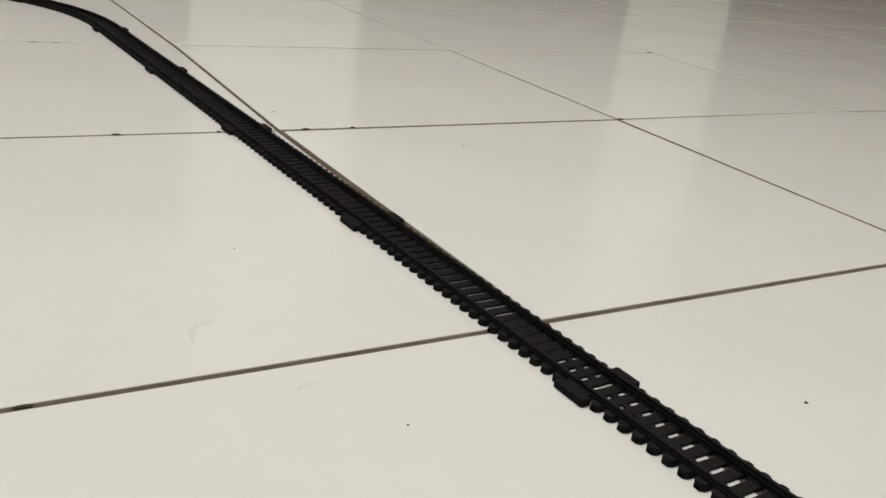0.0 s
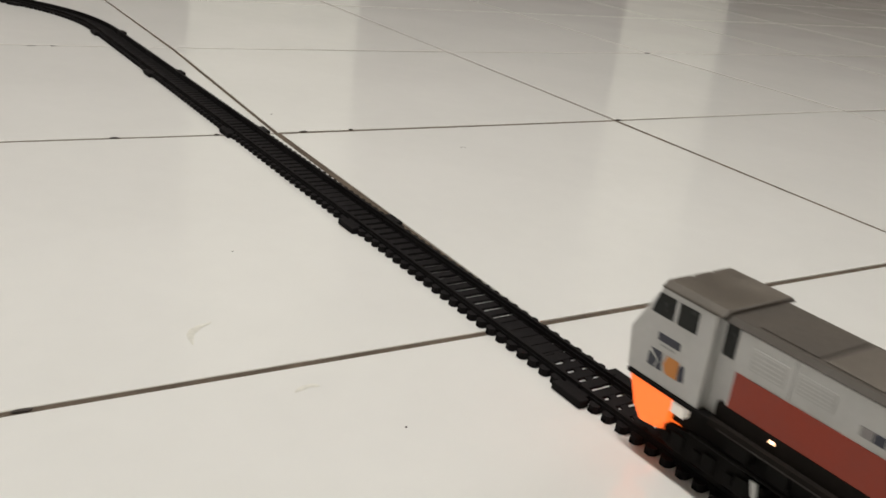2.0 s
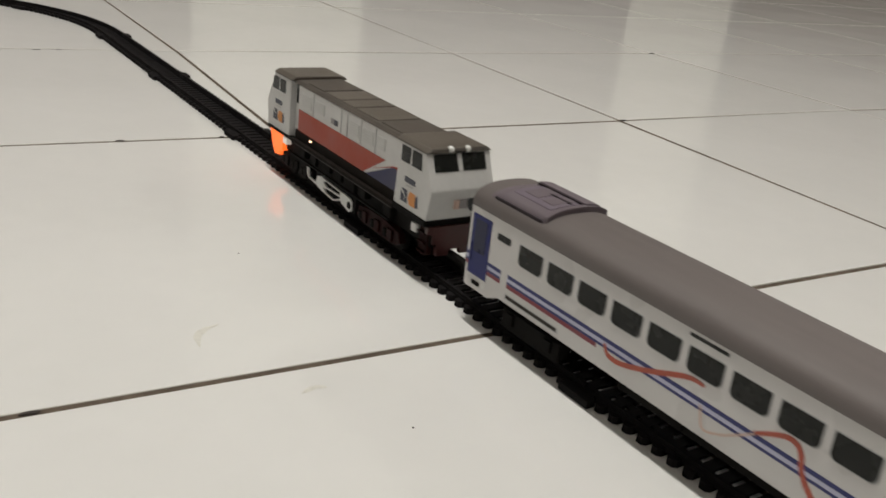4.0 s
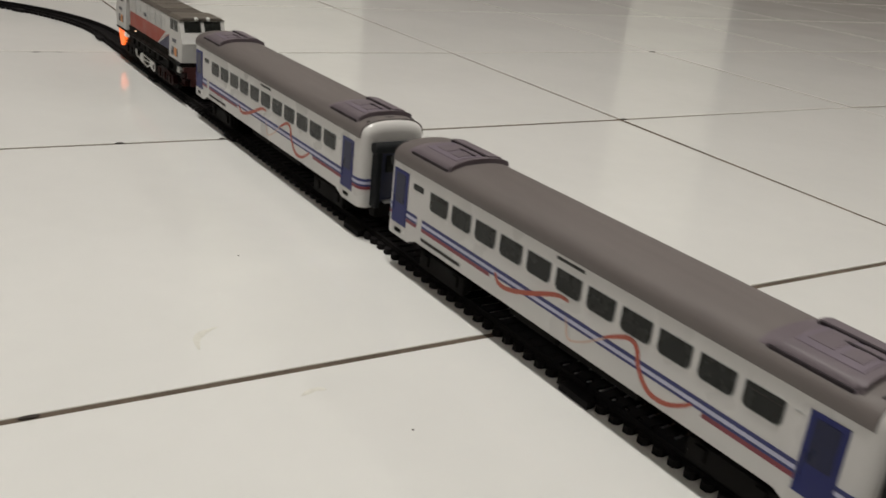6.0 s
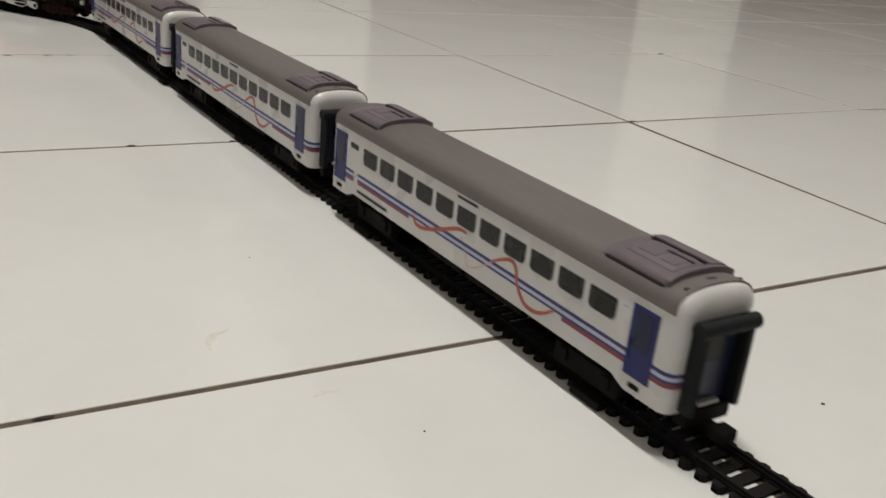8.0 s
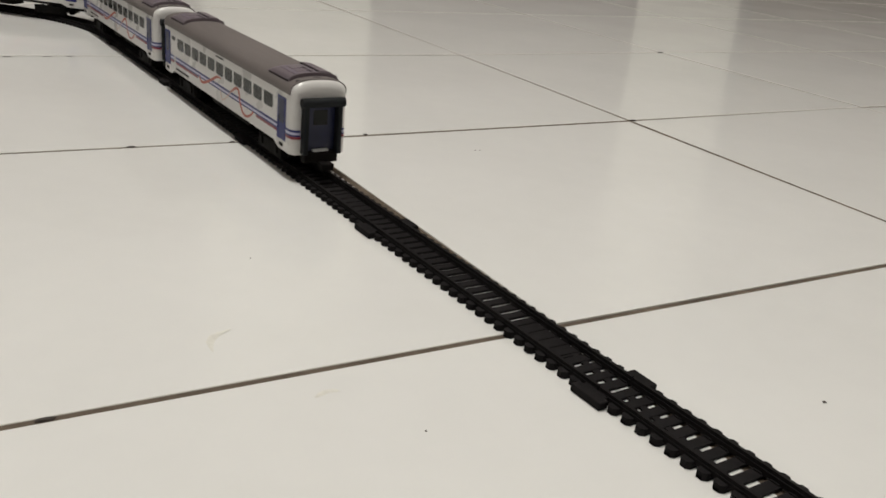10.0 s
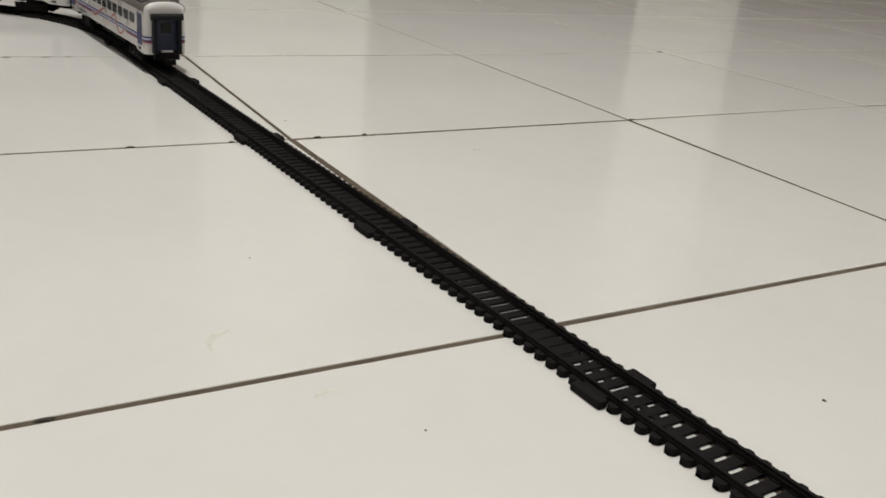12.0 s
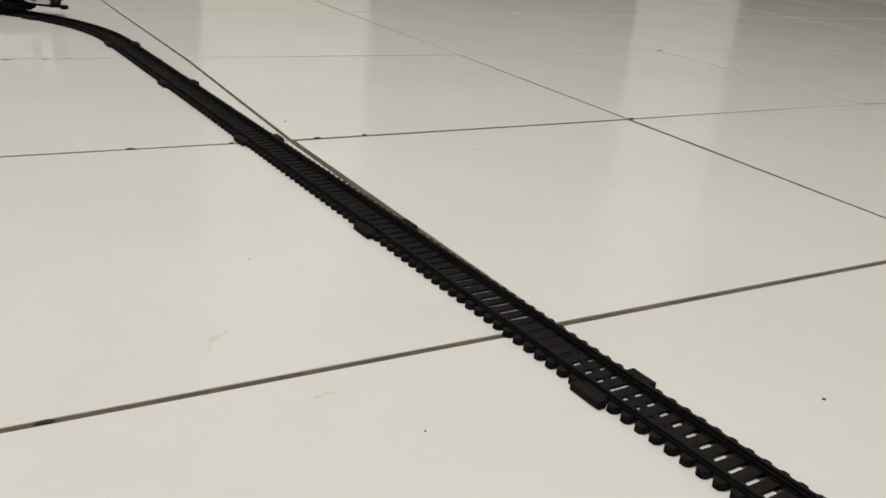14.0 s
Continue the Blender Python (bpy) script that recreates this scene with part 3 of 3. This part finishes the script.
# ---- locomotive ----
def locomotive():
    c = thing("toy_locomotive", "white toy diesel locomotive with red and blue flash", "toy locomotive")
    LL, W = 182.4, 15.9
    front = [(0, 25.0), (1.8, 39.5), (-8.2, 57.4), (-30.6, 57.4), (-30.6, 25.0)]
    rear = [(-LL, 27.2), (-LL - 2.4, 41.5), (-LL + 4.5, 57.4), (-155.0, 57.4), (-153.0, 27.2)]
    for prof, s in ((front, 1), (rear, -1)):
        cb = part("cab", prism(prof, -W, W, bevel=0.5), LWHITE, c, "white cab")
        x_roof = (-32.6, -7.5) if s > 0 else (-LL + 3.6, -151.5)
        part("cab_roof", prism([(-W - 0.2, 57.2), (-W - 0.2, 57.7), (-13.6, 59.5), (13.6, 59.5), (W + 0.2, 57.7), (W + 0.2, 57.2)], *x_roof, axis="x", bevel=0.5), LROOF, cb, "brown-grey cab roof")
        # side windows, number bars and emblem
        wins = ((-14.6, -7.6), (-24.2, -16.2)) if s > 0 else ((-165.2, -157.2), (-175.6, -166.6))
        low, high = (47.9, 55.3) if s > 0 else (48.6, 56.2)
        for side in (1, -1):
            y0, y1 = sorted((side * (W - 0.3), side * (W + 0.2)))
            for a, b in wins:
                tilt = 2.2 if s > 0 and b > -10 else 0.0
                tilt2 = 0.9 if s < 0 and a < -175 else 0.0
                w = part("side_window", prism([(a, low), (b + tilt, low), (b, high), (a + tilt2, high)], y0, y1, bevel=0.1), GLASS, cb)
            ex = -15.0 if s > 0 else -166.5
            e = part("emblem", prism([(ex - 5.6, 30.0), (ex - 1.0, 30.0), (ex + 0.6, 33.0), (ex - 0.8, 36.2), (ex - 5.6, 36.2)], y0, y1), ORANGE, cb, "orange and slate emblem")
            part("emblem_bar", prism([(ex + 1.0, 30.0), (ex + 3.6, 30.0), (ex + 2.6, 33.0), (ex + 6.4, 36.2), (ex + 1.8, 36.2)], y0, y1), material_slate, e)
            part("emblem_bar", prism([(ex + 4.4, 30.0), (ex + 7.0, 30.0), (ex + 7.0, 34.6), (ex + 3.4, 32.6)], y0, y1), material_slate, e)
            part("emblem_bar", prism([(ex - 8.4, 30.6), (ex - 5.9, 30.0), (ex - 5.9, 35.0), (ex - 7.6, 36.2)], y0, y1), material_slate, e)
            part("number_bar", boxes((ex - 4.6, ex + 4.6, y0, y1, 39.8, 42.4)), material_slate, cb, "dark number bar")
            part("small_print", boxes((ex - 3.0, ex + 3.0, y0, y1, 38.2, 38.7)), LINE, cb)
    # rear and front face windows, laid on the sloping upper face
    for p0, p1, s in (((1.8, 39.5), (-8.2, 57.4), 1), ((-LL - 2.4, 41.5), (-LL + 4.5, 57.4), -1)):
        d = Vector((p1[0] - p0[0], 0, p1[1] - p0[1]))
        out = Vector((d.z, 0, -d.x)).normalized() * s
        if s < 0:
            out = Vector((-d.z, 0, d.x)).normalized()
        for y0, y1 in ((-12.8, -1.2), (1.2, 12.8)):
            bm = bmesh.new()
            quad = []
            for k, y in ((0.5, y0), (0.5, y1), (0.965, y1), (0.965, y0)):
                q = Vector((p0[0], y, p0[1])) + d * k
                quad.append((q + out * 0.25, q - out * 0.4))
            hi = [bm.verts.new(q[0] * MM) for q in quad]
            lo = [bm.verts.new(q[1] * MM) for q in quad]
            bm.faces.new(hi)
            bm.faces.new(lo[::-1])
            for i in range(4):
                bm.faces.new((hi[i], lo[i], lo[(i + 1) % 4], hi[(i + 1) % 4]))
            part("windscreen", bm, GLASS, c)
    part("face_emblem", boxes((-LL - 2.3, -LL - 0.6, -4.2, 0.6, 32.5, 36.5)), material_faint, c, "faint emblem print")
    part("face_emblem", boxes((-LL - 2.3, -LL - 0.6, 1.0, 3.4, 32.5, 36.5)), PALE, c)
    for y in (-4.2, 4.2):
        bm = bmesh.new()
        bmesh.ops.create_uvsphere(bm, u_segments=14, v_segments=8, radius=1.6 * MM, matrix=Matrix.Translation(Vector((-LL + 4.4, y, 58.7)) * MM))
        part("roof_lamp", bm, LAMPWHITE, c, "small clear roof lamp", smooth=True)
        bm = bmesh.new()
        bmesh.ops.create_uvsphere(bm, u_segments=14, v_segments=8, radius=1.6 * MM, matrix=Matrix.Translation(Vector((-8.6, y, 58.0)) * MM))
        part("roof_lamp", bm, LAMPWHITE, c, "small clear roof lamp", smooth=True)
    for k in (-1, 0, 1):
        part("roof_stud", cylinder(bmesh.new(), (-LL + 5.6, k * 1.5, 57.6), (-LL + 3.2, k * 1.5, 57.6), 0.45, 10), BLACK, c, "tiny dark stud")
    # long hood between the cabs
    part("vestibule", boxes((-38.9, -30.7, -12.6, 12.6, 25.0, 56.4)), LWHITE, c)
    for side in (1, -1):
        y0, y1 = sorted((side * 12.5, side * 12.85))
        part("vestibule_window", boxes((-36.8, -32.2, y0, y1, 45.0, 56.0), bevel=0.1), GLASS, c, "dark narrow window")
    part("hood", boxes((-155, -38.5, -14.4, 14.4, 31.0, 56.3), bevel=0.3), LWHITE, c, "white engine hood")
    part("hood_base", boxes((-155, -36.3, -14.6, 14.6, 24.5, 30.9)), WALKWAY, c, "dark brown hood base")
    part("hood_roof", prism([(-14.8, 56.35), (-12.4, 57.9), (12.4, 57.9), (14.8, 56.35)], -154.5, -31.5, axis="x", bevel=0.4), LROOF2, c, "dark brown-grey hood roof")
    for a, b in ((-62, -42), (-82, -64), (-98, -84), (-124, -100), (-150, -127)):
        part("roof_hatch", boxes((a, b, -11.0, 11.0, 57.5, 58.35), bevel=0.3), LROOF if -126 < a < -62 else LROOF2, c, "raised roof hatch")
    for side in (1, -1):
        y0, y1 = sorted((side * 14.2, side * 14.62))
        part("red_flash", prism([(-40, 31.1), (-119, 31.1), (-140, 43.0), (-40, 43.0)][::-1], y0, y1), LRED, c, "brick-red side flash")
        part("blue_flash", prism([(-121.5, 31.1), (-153, 31.1), (-153, 42.0), (-147, 41.4)], y0, y1), LBLUE, c, "navy side flash")
        part("red_edge", prism([(-153, 42.1), (-153, 43.2), (-147, 42.2), (-124, 34.2), (-147, 41.5)], y0, y1), LRED, c, "thin brick-red line")
        y2 = side * 14.72
        ya, yb = sorted((side * 14.2, y2))
        part("hood_emblem", boxes((-88, -84.5, ya, yb, 45.6, 48.4)), material_slate, c)
        part("hood_emblem", boxes((-84.3, -80.5, ya, yb, 45.6, 48.4)), material_faint, c)
        for a, b, z0, z1 in ((-56, -44, 46, 53), (-72, -60, 47, 53), (-112, -101, 46, 52.5), (-127, -116, 46, 53), (-139, -131, 47, 53)):
            g = part("louvre_panel", boxes((a, b, ya, yb, z0, z1)), material_pale, c, "pale grey louvre panel")
            for k in range(5):
                z = z0 + 0.7 + k * (z1 - z0 - 1.4) / 4
                yc, yd = sorted((side * 14.5, side * 14.77))
                part("louvre", boxes((a + 0.6, b - 0.6, yc, yd, z - 0.22, z + 0.22)), LWHITE, g)
        for x in (-58.5, -92, -99, -114, -129.5):
            part("panel_joint", boxes((x - 0.12, x + 0.12, ya, yb, 43.4, 56.0)), LINE, c)
        # walkway, tank and running gear
        y3, y4 = sorted((side * 13.5, side * 16.6))
        part("walkway", boxes((-153, -36.4, y3, y4, 23.2, 25.6)), WALKWAY, c, "dark brown walkway")
        y5, y6 = sorted((side * 16.3, side * 16.7))
        part("walkway_edge", boxes((-153, -40, y5, y6, 23.4, 23.9)), LINE_DARK, c, "dull brown edge strip")
        y9, y10 = sorted((side * 13.7, side * 14.6))
        fr = part("tank_frame", prism([(-54, 13.4), (-56.2, 13.6), (-57.0, 8.9), (-66.2, 8.3), (-68.0, 12.6), (-74.1, 14.0), (-77.3, 13.4), (-76.0, 10.8),
                                      (-79.5, 9.7), (-79.5, 9.0), (-76.4, 8.0), (-79.8, 6.3), (-79.4, 5.6), (-73.6, 6.0), (-66, 7.4), (-57.6, 7.9), (-55.4, 8.8)],
                                     y9, y10), material_bright, c, "white pipe frame on the tank")
        part("pipe", prism([(-76.5, 13.4), (-96, 12.8), (-96, 12.1), (-76.5, 12.7)], y9, y10), material_bright, fr)
        part("pipe", prism([(-79.4, 9.7), (-96, 10.2), (-96, 9.5), (-79.4, 9.0)], y9, y10), material_bright, fr)
        part("pipe", prism([(-79.6, 6.3), (-88, 5.7), (-92.5, 7.3), (-97, 9.0), (-97, 8.2), (-93, 6.5), (-88, 4.9), (-79.6, 5.6)], y9, y10), material_bright, fr)
        part("pipe_plate", prism([(-95.8, 12.9), (-101.6, 12.9), (-107.6, 12.6), (-109.4, 11.0), (-109.4, 6.6), (-106.5, 4.8), (-98.5, 6.6), (-95.8, 8.2)], y9, y10, bevel=0.3), material_bright, fr)
        part("hole", cylinder(bmesh.new(), (-106.8, side * 14.4, 8.7), (-106.8, side * 14.75, 8.7), 2.0), BLACK, fr)
        for bx, mat, out in ((-38, BLACK, 13.3), (-138, MAROON, 14.6)):
            y11, y12 = sorted((side * 11.2, side * out))
            b = part("bogie", prism([(bx - 22, 7.5), (bx - 17, 5.0), (bx + 17, 5.0), (bx + 22, 7.5), (bx + 20, 12.5), (bx + 8, 14.2), (bx - 8, 14.2), (bx - 20, 12.5)], y11, y12, bevel=0.3), mat, c, "dark bogie side")
            for wx in (bx - 13, bx, bx + 13):
                ya2, yb2 = sorted((side * (out - 0.1), side * (out + 1.0)))
                part("axle_box", boxes((wx - 2.4, wx + 2.4, ya2, yb2, 6.0, 12.0), bevel=0.3), mat, b)
                part("spring", boxes((wx + 3.4, wx + 6.2, ya2, yb2, 6.6, 10.6), bevel=0.3), BLACK, b)
                bm = cylinder(bmesh.new(), (wx, side * 7.4, 6.8), (wx, side * 10.4, 6.8), 5.9, 20)
                part("wheel", bm, BLACK, b, smooth=True)
        # boxes and pipes hung under the walkway
        for xa, xb, za, zb in ((-66, -59, 17.5, 22.6), (-84, -73, 18.5, 22.8), (-97, -88, 17.8, 22.4), (-112, -102, 16.5, 22.9), (-124, -116, 17.5, 22.2), (-150, -143, 16.8, 22.6), (-52, -44, 17.4, 22.5)):
            ye, yf = sorted((side * 12.0, side * (14.9 + 0.01 * (xb % 7) * 10)))
            part("equipment_box", boxes((xa, xb, ye, yf, za, zb), bevel=0.4), BLACK, c)
        part("air_pipe", cylinder(bmesh.new(), (-150, side * 15.2, 16.2), (-30, side * 15.2, 16.2), 0.7, 10), BLACK, c, smooth=True)
        part("led", boxes((-58.2, -56.8, side * 14.5, side * 15.1, 28.6, 29.4)), LED, c, "tiny lit warm lamp") if side > 0 else None
    part("frame", boxes((-182, -2, -12, 12, 14.0, 24.6), (-112, -65, -13.75, 13.75, 5.0, 22)), BLACK, c, "black frame and tank")
    part("frame_plate", boxes((-36, -0.6, -16.3, 16.3, 23.4, 24.9), bevel=0.2), BLACK, c)
    part("frame_plate", boxes((-LL + 0.4, -153, -16.3, 16.3, 24.2, 27.1), bevel=0.2), BLACK, c)
    # end beams: the front one glows, lit from inside
    outline = [(-14.4, 24.0), (14.4, 24.0), (14.4, 20.6), (11.6, 20.6), (11.6, 15.4), (9.0, 15.4), (9.0, 9.5), (3.0, 9.5), (3.0, 12.5), (-3.0, 12.5), (-3.0, 9.5), (-9.0, 9.5), (-9.0, 15.4), (-11.6, 15.4), (-11.6, 20.6), (-14.4, 20.6)]
    part("front_beam", prism(outline, -3.4, -1.2, axis="x", bevel=0.2), GLOW, c, "glowing orange front beam")
    for side in (1, -1):
        y0, y1 = sorted((side * 11.6, side * 14.6))
        part("beam_side", prism([(-1.0, 22.2), (-19.4, 22.4), (-19.4, 13.0), (-16.5, 11.6), (-15.0, 9.2), (-8.6, 8.4), (-5.0, 12.4)], y0, y1, bevel=0.2), GLOW, c, "glowing orange beam side")
        foot = [(-11.5, side * 13.6), (-16.5, side * 15.0), (-23.4, side * 7.4), (-22.0, side * 3.6), (-17.6, side * 3.6)]
        part("beam_foot", prism(foot, 9.7, 12.3, axis="z", bevel=0.3), GLOW, c, "glowing orange beam foot")
        part("beam_lens", boxes((-25.6, -20.0, *sorted((side * 11.6, side * 14.9)), 18.0, 22.0), bevel=0.4), LENS, c, "lit white lamp block")
        part("rear_block", boxes((-LL + 9.8, -LL + 14.0, y0, y1, 18.0, 22.4), bevel=0.4), material_bright, c, "white plastic block")
    part("rear_beam", prism(outline, -LL - 0.6, -LL + 2.0, axis="x", bevel=0.2), BEAM, c, "maroon rear beam")
    for side in (1, -1):
        y0, y1 = sorted((side * 10.0, side * 12.6))
        part("beam_side", prism([(-LL + 2.1, 23.8), (-LL + 9.4, 23.8), (-LL + 9.4, 9.5), (-LL + 7, 8.4), (-LL + 2.1, 9.4)], y0, y1, bevel=0.2), MAROON, c)
        for k in range(3):
            part("step", boxes((-LL + 3, -LL + 9, side * 13.4 - 0.7, side * 13.4 + 0.7, 10 + 4.6 * k, 11 + 4.6 * k), bevel=0.2), MAROON, c)
    bm = boxes((-LL - 15, -LL + 6, -1.8, 1.8, 7.6, 9.8), (-LL - 19, -LL - 13, -3.6, 3.6, 6.4, 10.6), bevel=0.3)
    part("coupler", bm, BLACK, c, "black hook coupler")
    return c


loco = settle(locomotive())


# ---- marks on the floor ----
def crumb(x, y, r):
    bm = bmesh.new()
    bmesh.ops.create_icosphere(bm, subdivisions=2, radius=r)
    rnd = random.Random(int(abs(x * 1e5) + abs(y * 1e5)))
    for v in bm.verts:
        v.co *= 0.7 + 0.5 * rnd.random()
        v.co.z = max(-0.0, v.co.z * 0.6)
        v.co += Vector((x, y, 0))
    tagged(part("crumb", bm, DIRT), "tiny dark crumb of dirt on the tile", "crumb", "crumbs on the floor")


for cx, cy, cr in ((0.0597, -0.3892, 0.0009), (-0.0917, -0.3506, 0.00045), (-0.0985, -0.1926, 0.0004), (0.0091, 0.0461, 0.0008),
                   (0.1107, -0.0527, 0.0006), (0.1135, -0.0535, 0.0005)):
    crumb(cx, cy, cr)


def smudge(pts, width, label):
    line = spline(pts)
    bm = bmesh.new()
    prev = None
    for i, q in enumerate(line):
        d = (line[min(i + 1, len(line) - 1)] - line[max(i - 1, 0)]).normalized()
        w = width * (0.15 + math.sin(math.pi * i / (len(line) - 1))) * (0.7 + 0.5 * random.random())
        row = [bm.verts.new((q.x - s * d.y * w, q.y + s * d.x * w, z)) for s, z in ((1, 0.00002), (0, 0.0002), (-1, 0.00002))]
        if prev:
            for k in range(2):
                bm.faces.new((prev[k], prev[k + 1], row[k + 1], row[k]))
        prev = row
    tagged(part("smudge", bm, SMUDGE, smooth=True), label, "smudge", "smudges on the floor")


smudge([(-0.1405, -0.2745), (-0.1392, -0.2665), (-0.1352, -0.2617), (-0.129, -0.2590)], 0.0015, "faint curved dried smudge on a white tile")
smudge([(-0.118, -0.318), (-0.112, -0.3155), (-0.108, -0.317)], 0.0012, "faint dried smudge beside a tile joint")



def chip(x, y, length, width, turn):
    """A chip of black dirt that sits in a tile joint."""
    bm = bmesh.new()
    bmesh.ops.create_icosphere(bm, subdivisions=2, radius=1.0)
    for v in bm.verts:
        k = 0.75 + 0.5 * random.random()
        v.co = Vector((v.co.x * length * k, v.co.y * width * k, max(-0.0004, v.co.z * 0.0006)))
    ob = tagged(part("dirt_chip", bm, DIRT), "black dirt chip stuck in a tile joint", "dirt", "dirt in the joints")
    ob.matrix_basis = pose(x, y, 0.0, 0, 0, turn)


for x, y, length in ((-0.1101, -0.0006, 0.0028), (-0.046, -0.001, 0.0018), (0.0149, -0.0004, 0.0030), (0.0509, 0.0004, 0.0018), (-0.202, -0.300, 0.0032),
                     (-0.150, 0.2880, 0.0040), (-0.118, 0.2882, 0.0040), (-0.100, 0.2884, 0.0030), (0.3005, 0.0024, 0.0035), (0.6005, 0.2978, 0.005)):
    chip(x, y, length, 0.0009, random.uniform(-12, 12))

# ---- the floor: bed of grout and the tiles on it ----
floor = tagged(part("floor", boxes((X0, X1, Y0, Y1, -0.03, -0.0005), unit=1), GROUT), "white glazed square tiles with thin brown joints", "tiled floor", kind="structure")
SIDE, GAP, GAP_X = 0.30, 0.0029, 0.0042
# joints that run a little out of true (metres at the tile corners)
DRIFT = {(0, 0): (-0.0052, -0.002), (1, 0): (-0.0026, 0.0023), (2, 0): (0.0079, 0.0076), (2, 1): (0.0005, -0.0022), (1, 1): (0.0003, -0.0121),
         (0, -1): (-0.0030, -0.0005), (0, -2): (-0.003, 0.0), (1, -1): (-0.0088, 0.0), (0, 1): (0.0018, -0.012)}


def corner(i, j):
    dx, dy = DRIFT.get((i, j), (0.0, 0.0))
    return Vector((i * SIDE + dx, j * SIDE + dy))


def tile(i, j):
    quad = [corner(i, j), corner(i + 1, j), corner(i + 1, j + 1), corner(i, j + 1)]
    mid = sum(quad, Vector((0, 0))) / 4
    bm = bmesh.new()
    rings = []
    gap_x = GAP_X if j < 0 else (0.0031 if i <= 0 else 0.0028)
    gap_y = 0.0036 if j in (-1, 0) and i in (-1, 0) else (GAP if i <= 0 or j < 0 else 0.0026)
    left = GAP_X * 0.7 if i == 0 and j == -1 else gap_x / 2
    for inset, z in ((0.0, -0.006), (0.0, -0.0004), (0.0001, -0.00018), (0.0003, -0.00005), (0.0006, 0.0)):
        ring = []
        for k, q in enumerate(quad):
            sx, sy = (1, -1, -1, 1)[k], (1, 1, -1, -1)[k]
            gx = left if sx > 0 else gap_x / 2
            ring.append(bm.verts.new((q.x - mid.x + sx * (gx + inset), q.y - mid.y + sy * (gap_y / 2 + inset), z)))
        rings.append(ring)
    for a, b in zip(rings, rings[1:]):
        for k in range(4):
            bm.faces.new((a[k], a[(k + 1) % 4], b[(k + 1) % 4], b[k]))
    for f in bm.faces:
        f.material_index = 1
    bm.faces.new(rings[-1])
    ob = part("tile", bm, TILE, floor)
    ob.data.materials.append(TILE_EDGE)
    ob.matrix_basis = Matrix.Translation((mid.x, mid.y, 0)) @ pose(0, 0, 0, random.gauss(0, 0.05), random.gauss(0, 0.05), 0)
    return ob


for i in range(round(X0 / SIDE), round(X1 / SIDE)):
    for j in range(round(Y0 / SIDE), round(Y1 / SIDE)):
        tile(i, j)


# ---- what moves: the train along the line ----
# seconds and millimetres that the locomotive's nose has gone along the line
RUN = [(0.0, -370), (0.5, -287), (1.0, -202), (1.7, -85.5), (2.0, -30.5), (2.2, 3), (2.6, 59), (3.0, 116), (3.2, 148), (5.3, 494), (5.6, 547), (6.0, 619), (6.5, 707), (7.0, 800), (7.5, 890), (7.8, 937), (8.2, 995), (10.3, 1313), (10.5, 1346), (11.0, 1419), (12.0, 1571), (12.5, 1655), (13.0, 1735), (13.5, 1800), (14.0, 1876)]


def nose(t):
    """The nose's way at t, by a smooth line through RUN."""
    for i in range(len(RUN) - 1):
        if RUN[i][0] <= t <= RUN[i + 1][0]:
            break
    def slope(k):
        a, b = max(k - 1, 0), min(k + 1, len(RUN) - 1)
        return (RUN[b][1] - RUN[a][1]) / (RUN[b][0] - RUN[a][0])
    (t0, y0), (t1, y1) = RUN[i], RUN[i + 1]
    h = t1 - t0
    u = (t - t0) / h
    return (y0 * (2 * u ** 3 - 3 * u * u + 1) + slope(i) * h * (u ** 3 - 2 * u * u + u) + y1 * (3 * u * u - 2 * u ** 3) + slope(i + 1) * h * (u ** 3 - u * u))


def riding(front, bogie_a, bogie_b):
    """The pose of a vehicle whose front is at that place on the line, carried by its two bogies."""
    a, _ = rail_point((front - bogie_a) * MM)
    b, _ = rail_point((front - bogie_b) * MM)
    d = (a - b).normalized()
    o = a + d * bogie_a * MM
    return Matrix.Translation((o.x, o.y, 0)) @ Matrix.Rotation(math.atan2(d.y, d.x), 4, "Z")


def motions():
    times = sorted({round(0.25 * k, 3) for k in range(57)} | {t for t, _ in RUN})
    for ob, behind, a, b in ((loco, 0, 33, 134.5), (coach_1, 209.6, 43, 205.7), (coach_2, 485.6, 43, 205.7), (coach_3, 760.5, 43, 205.7)):
        walk(ob, [(t, riding(nose(t) - behind, a, b)) for t in times])


motions()
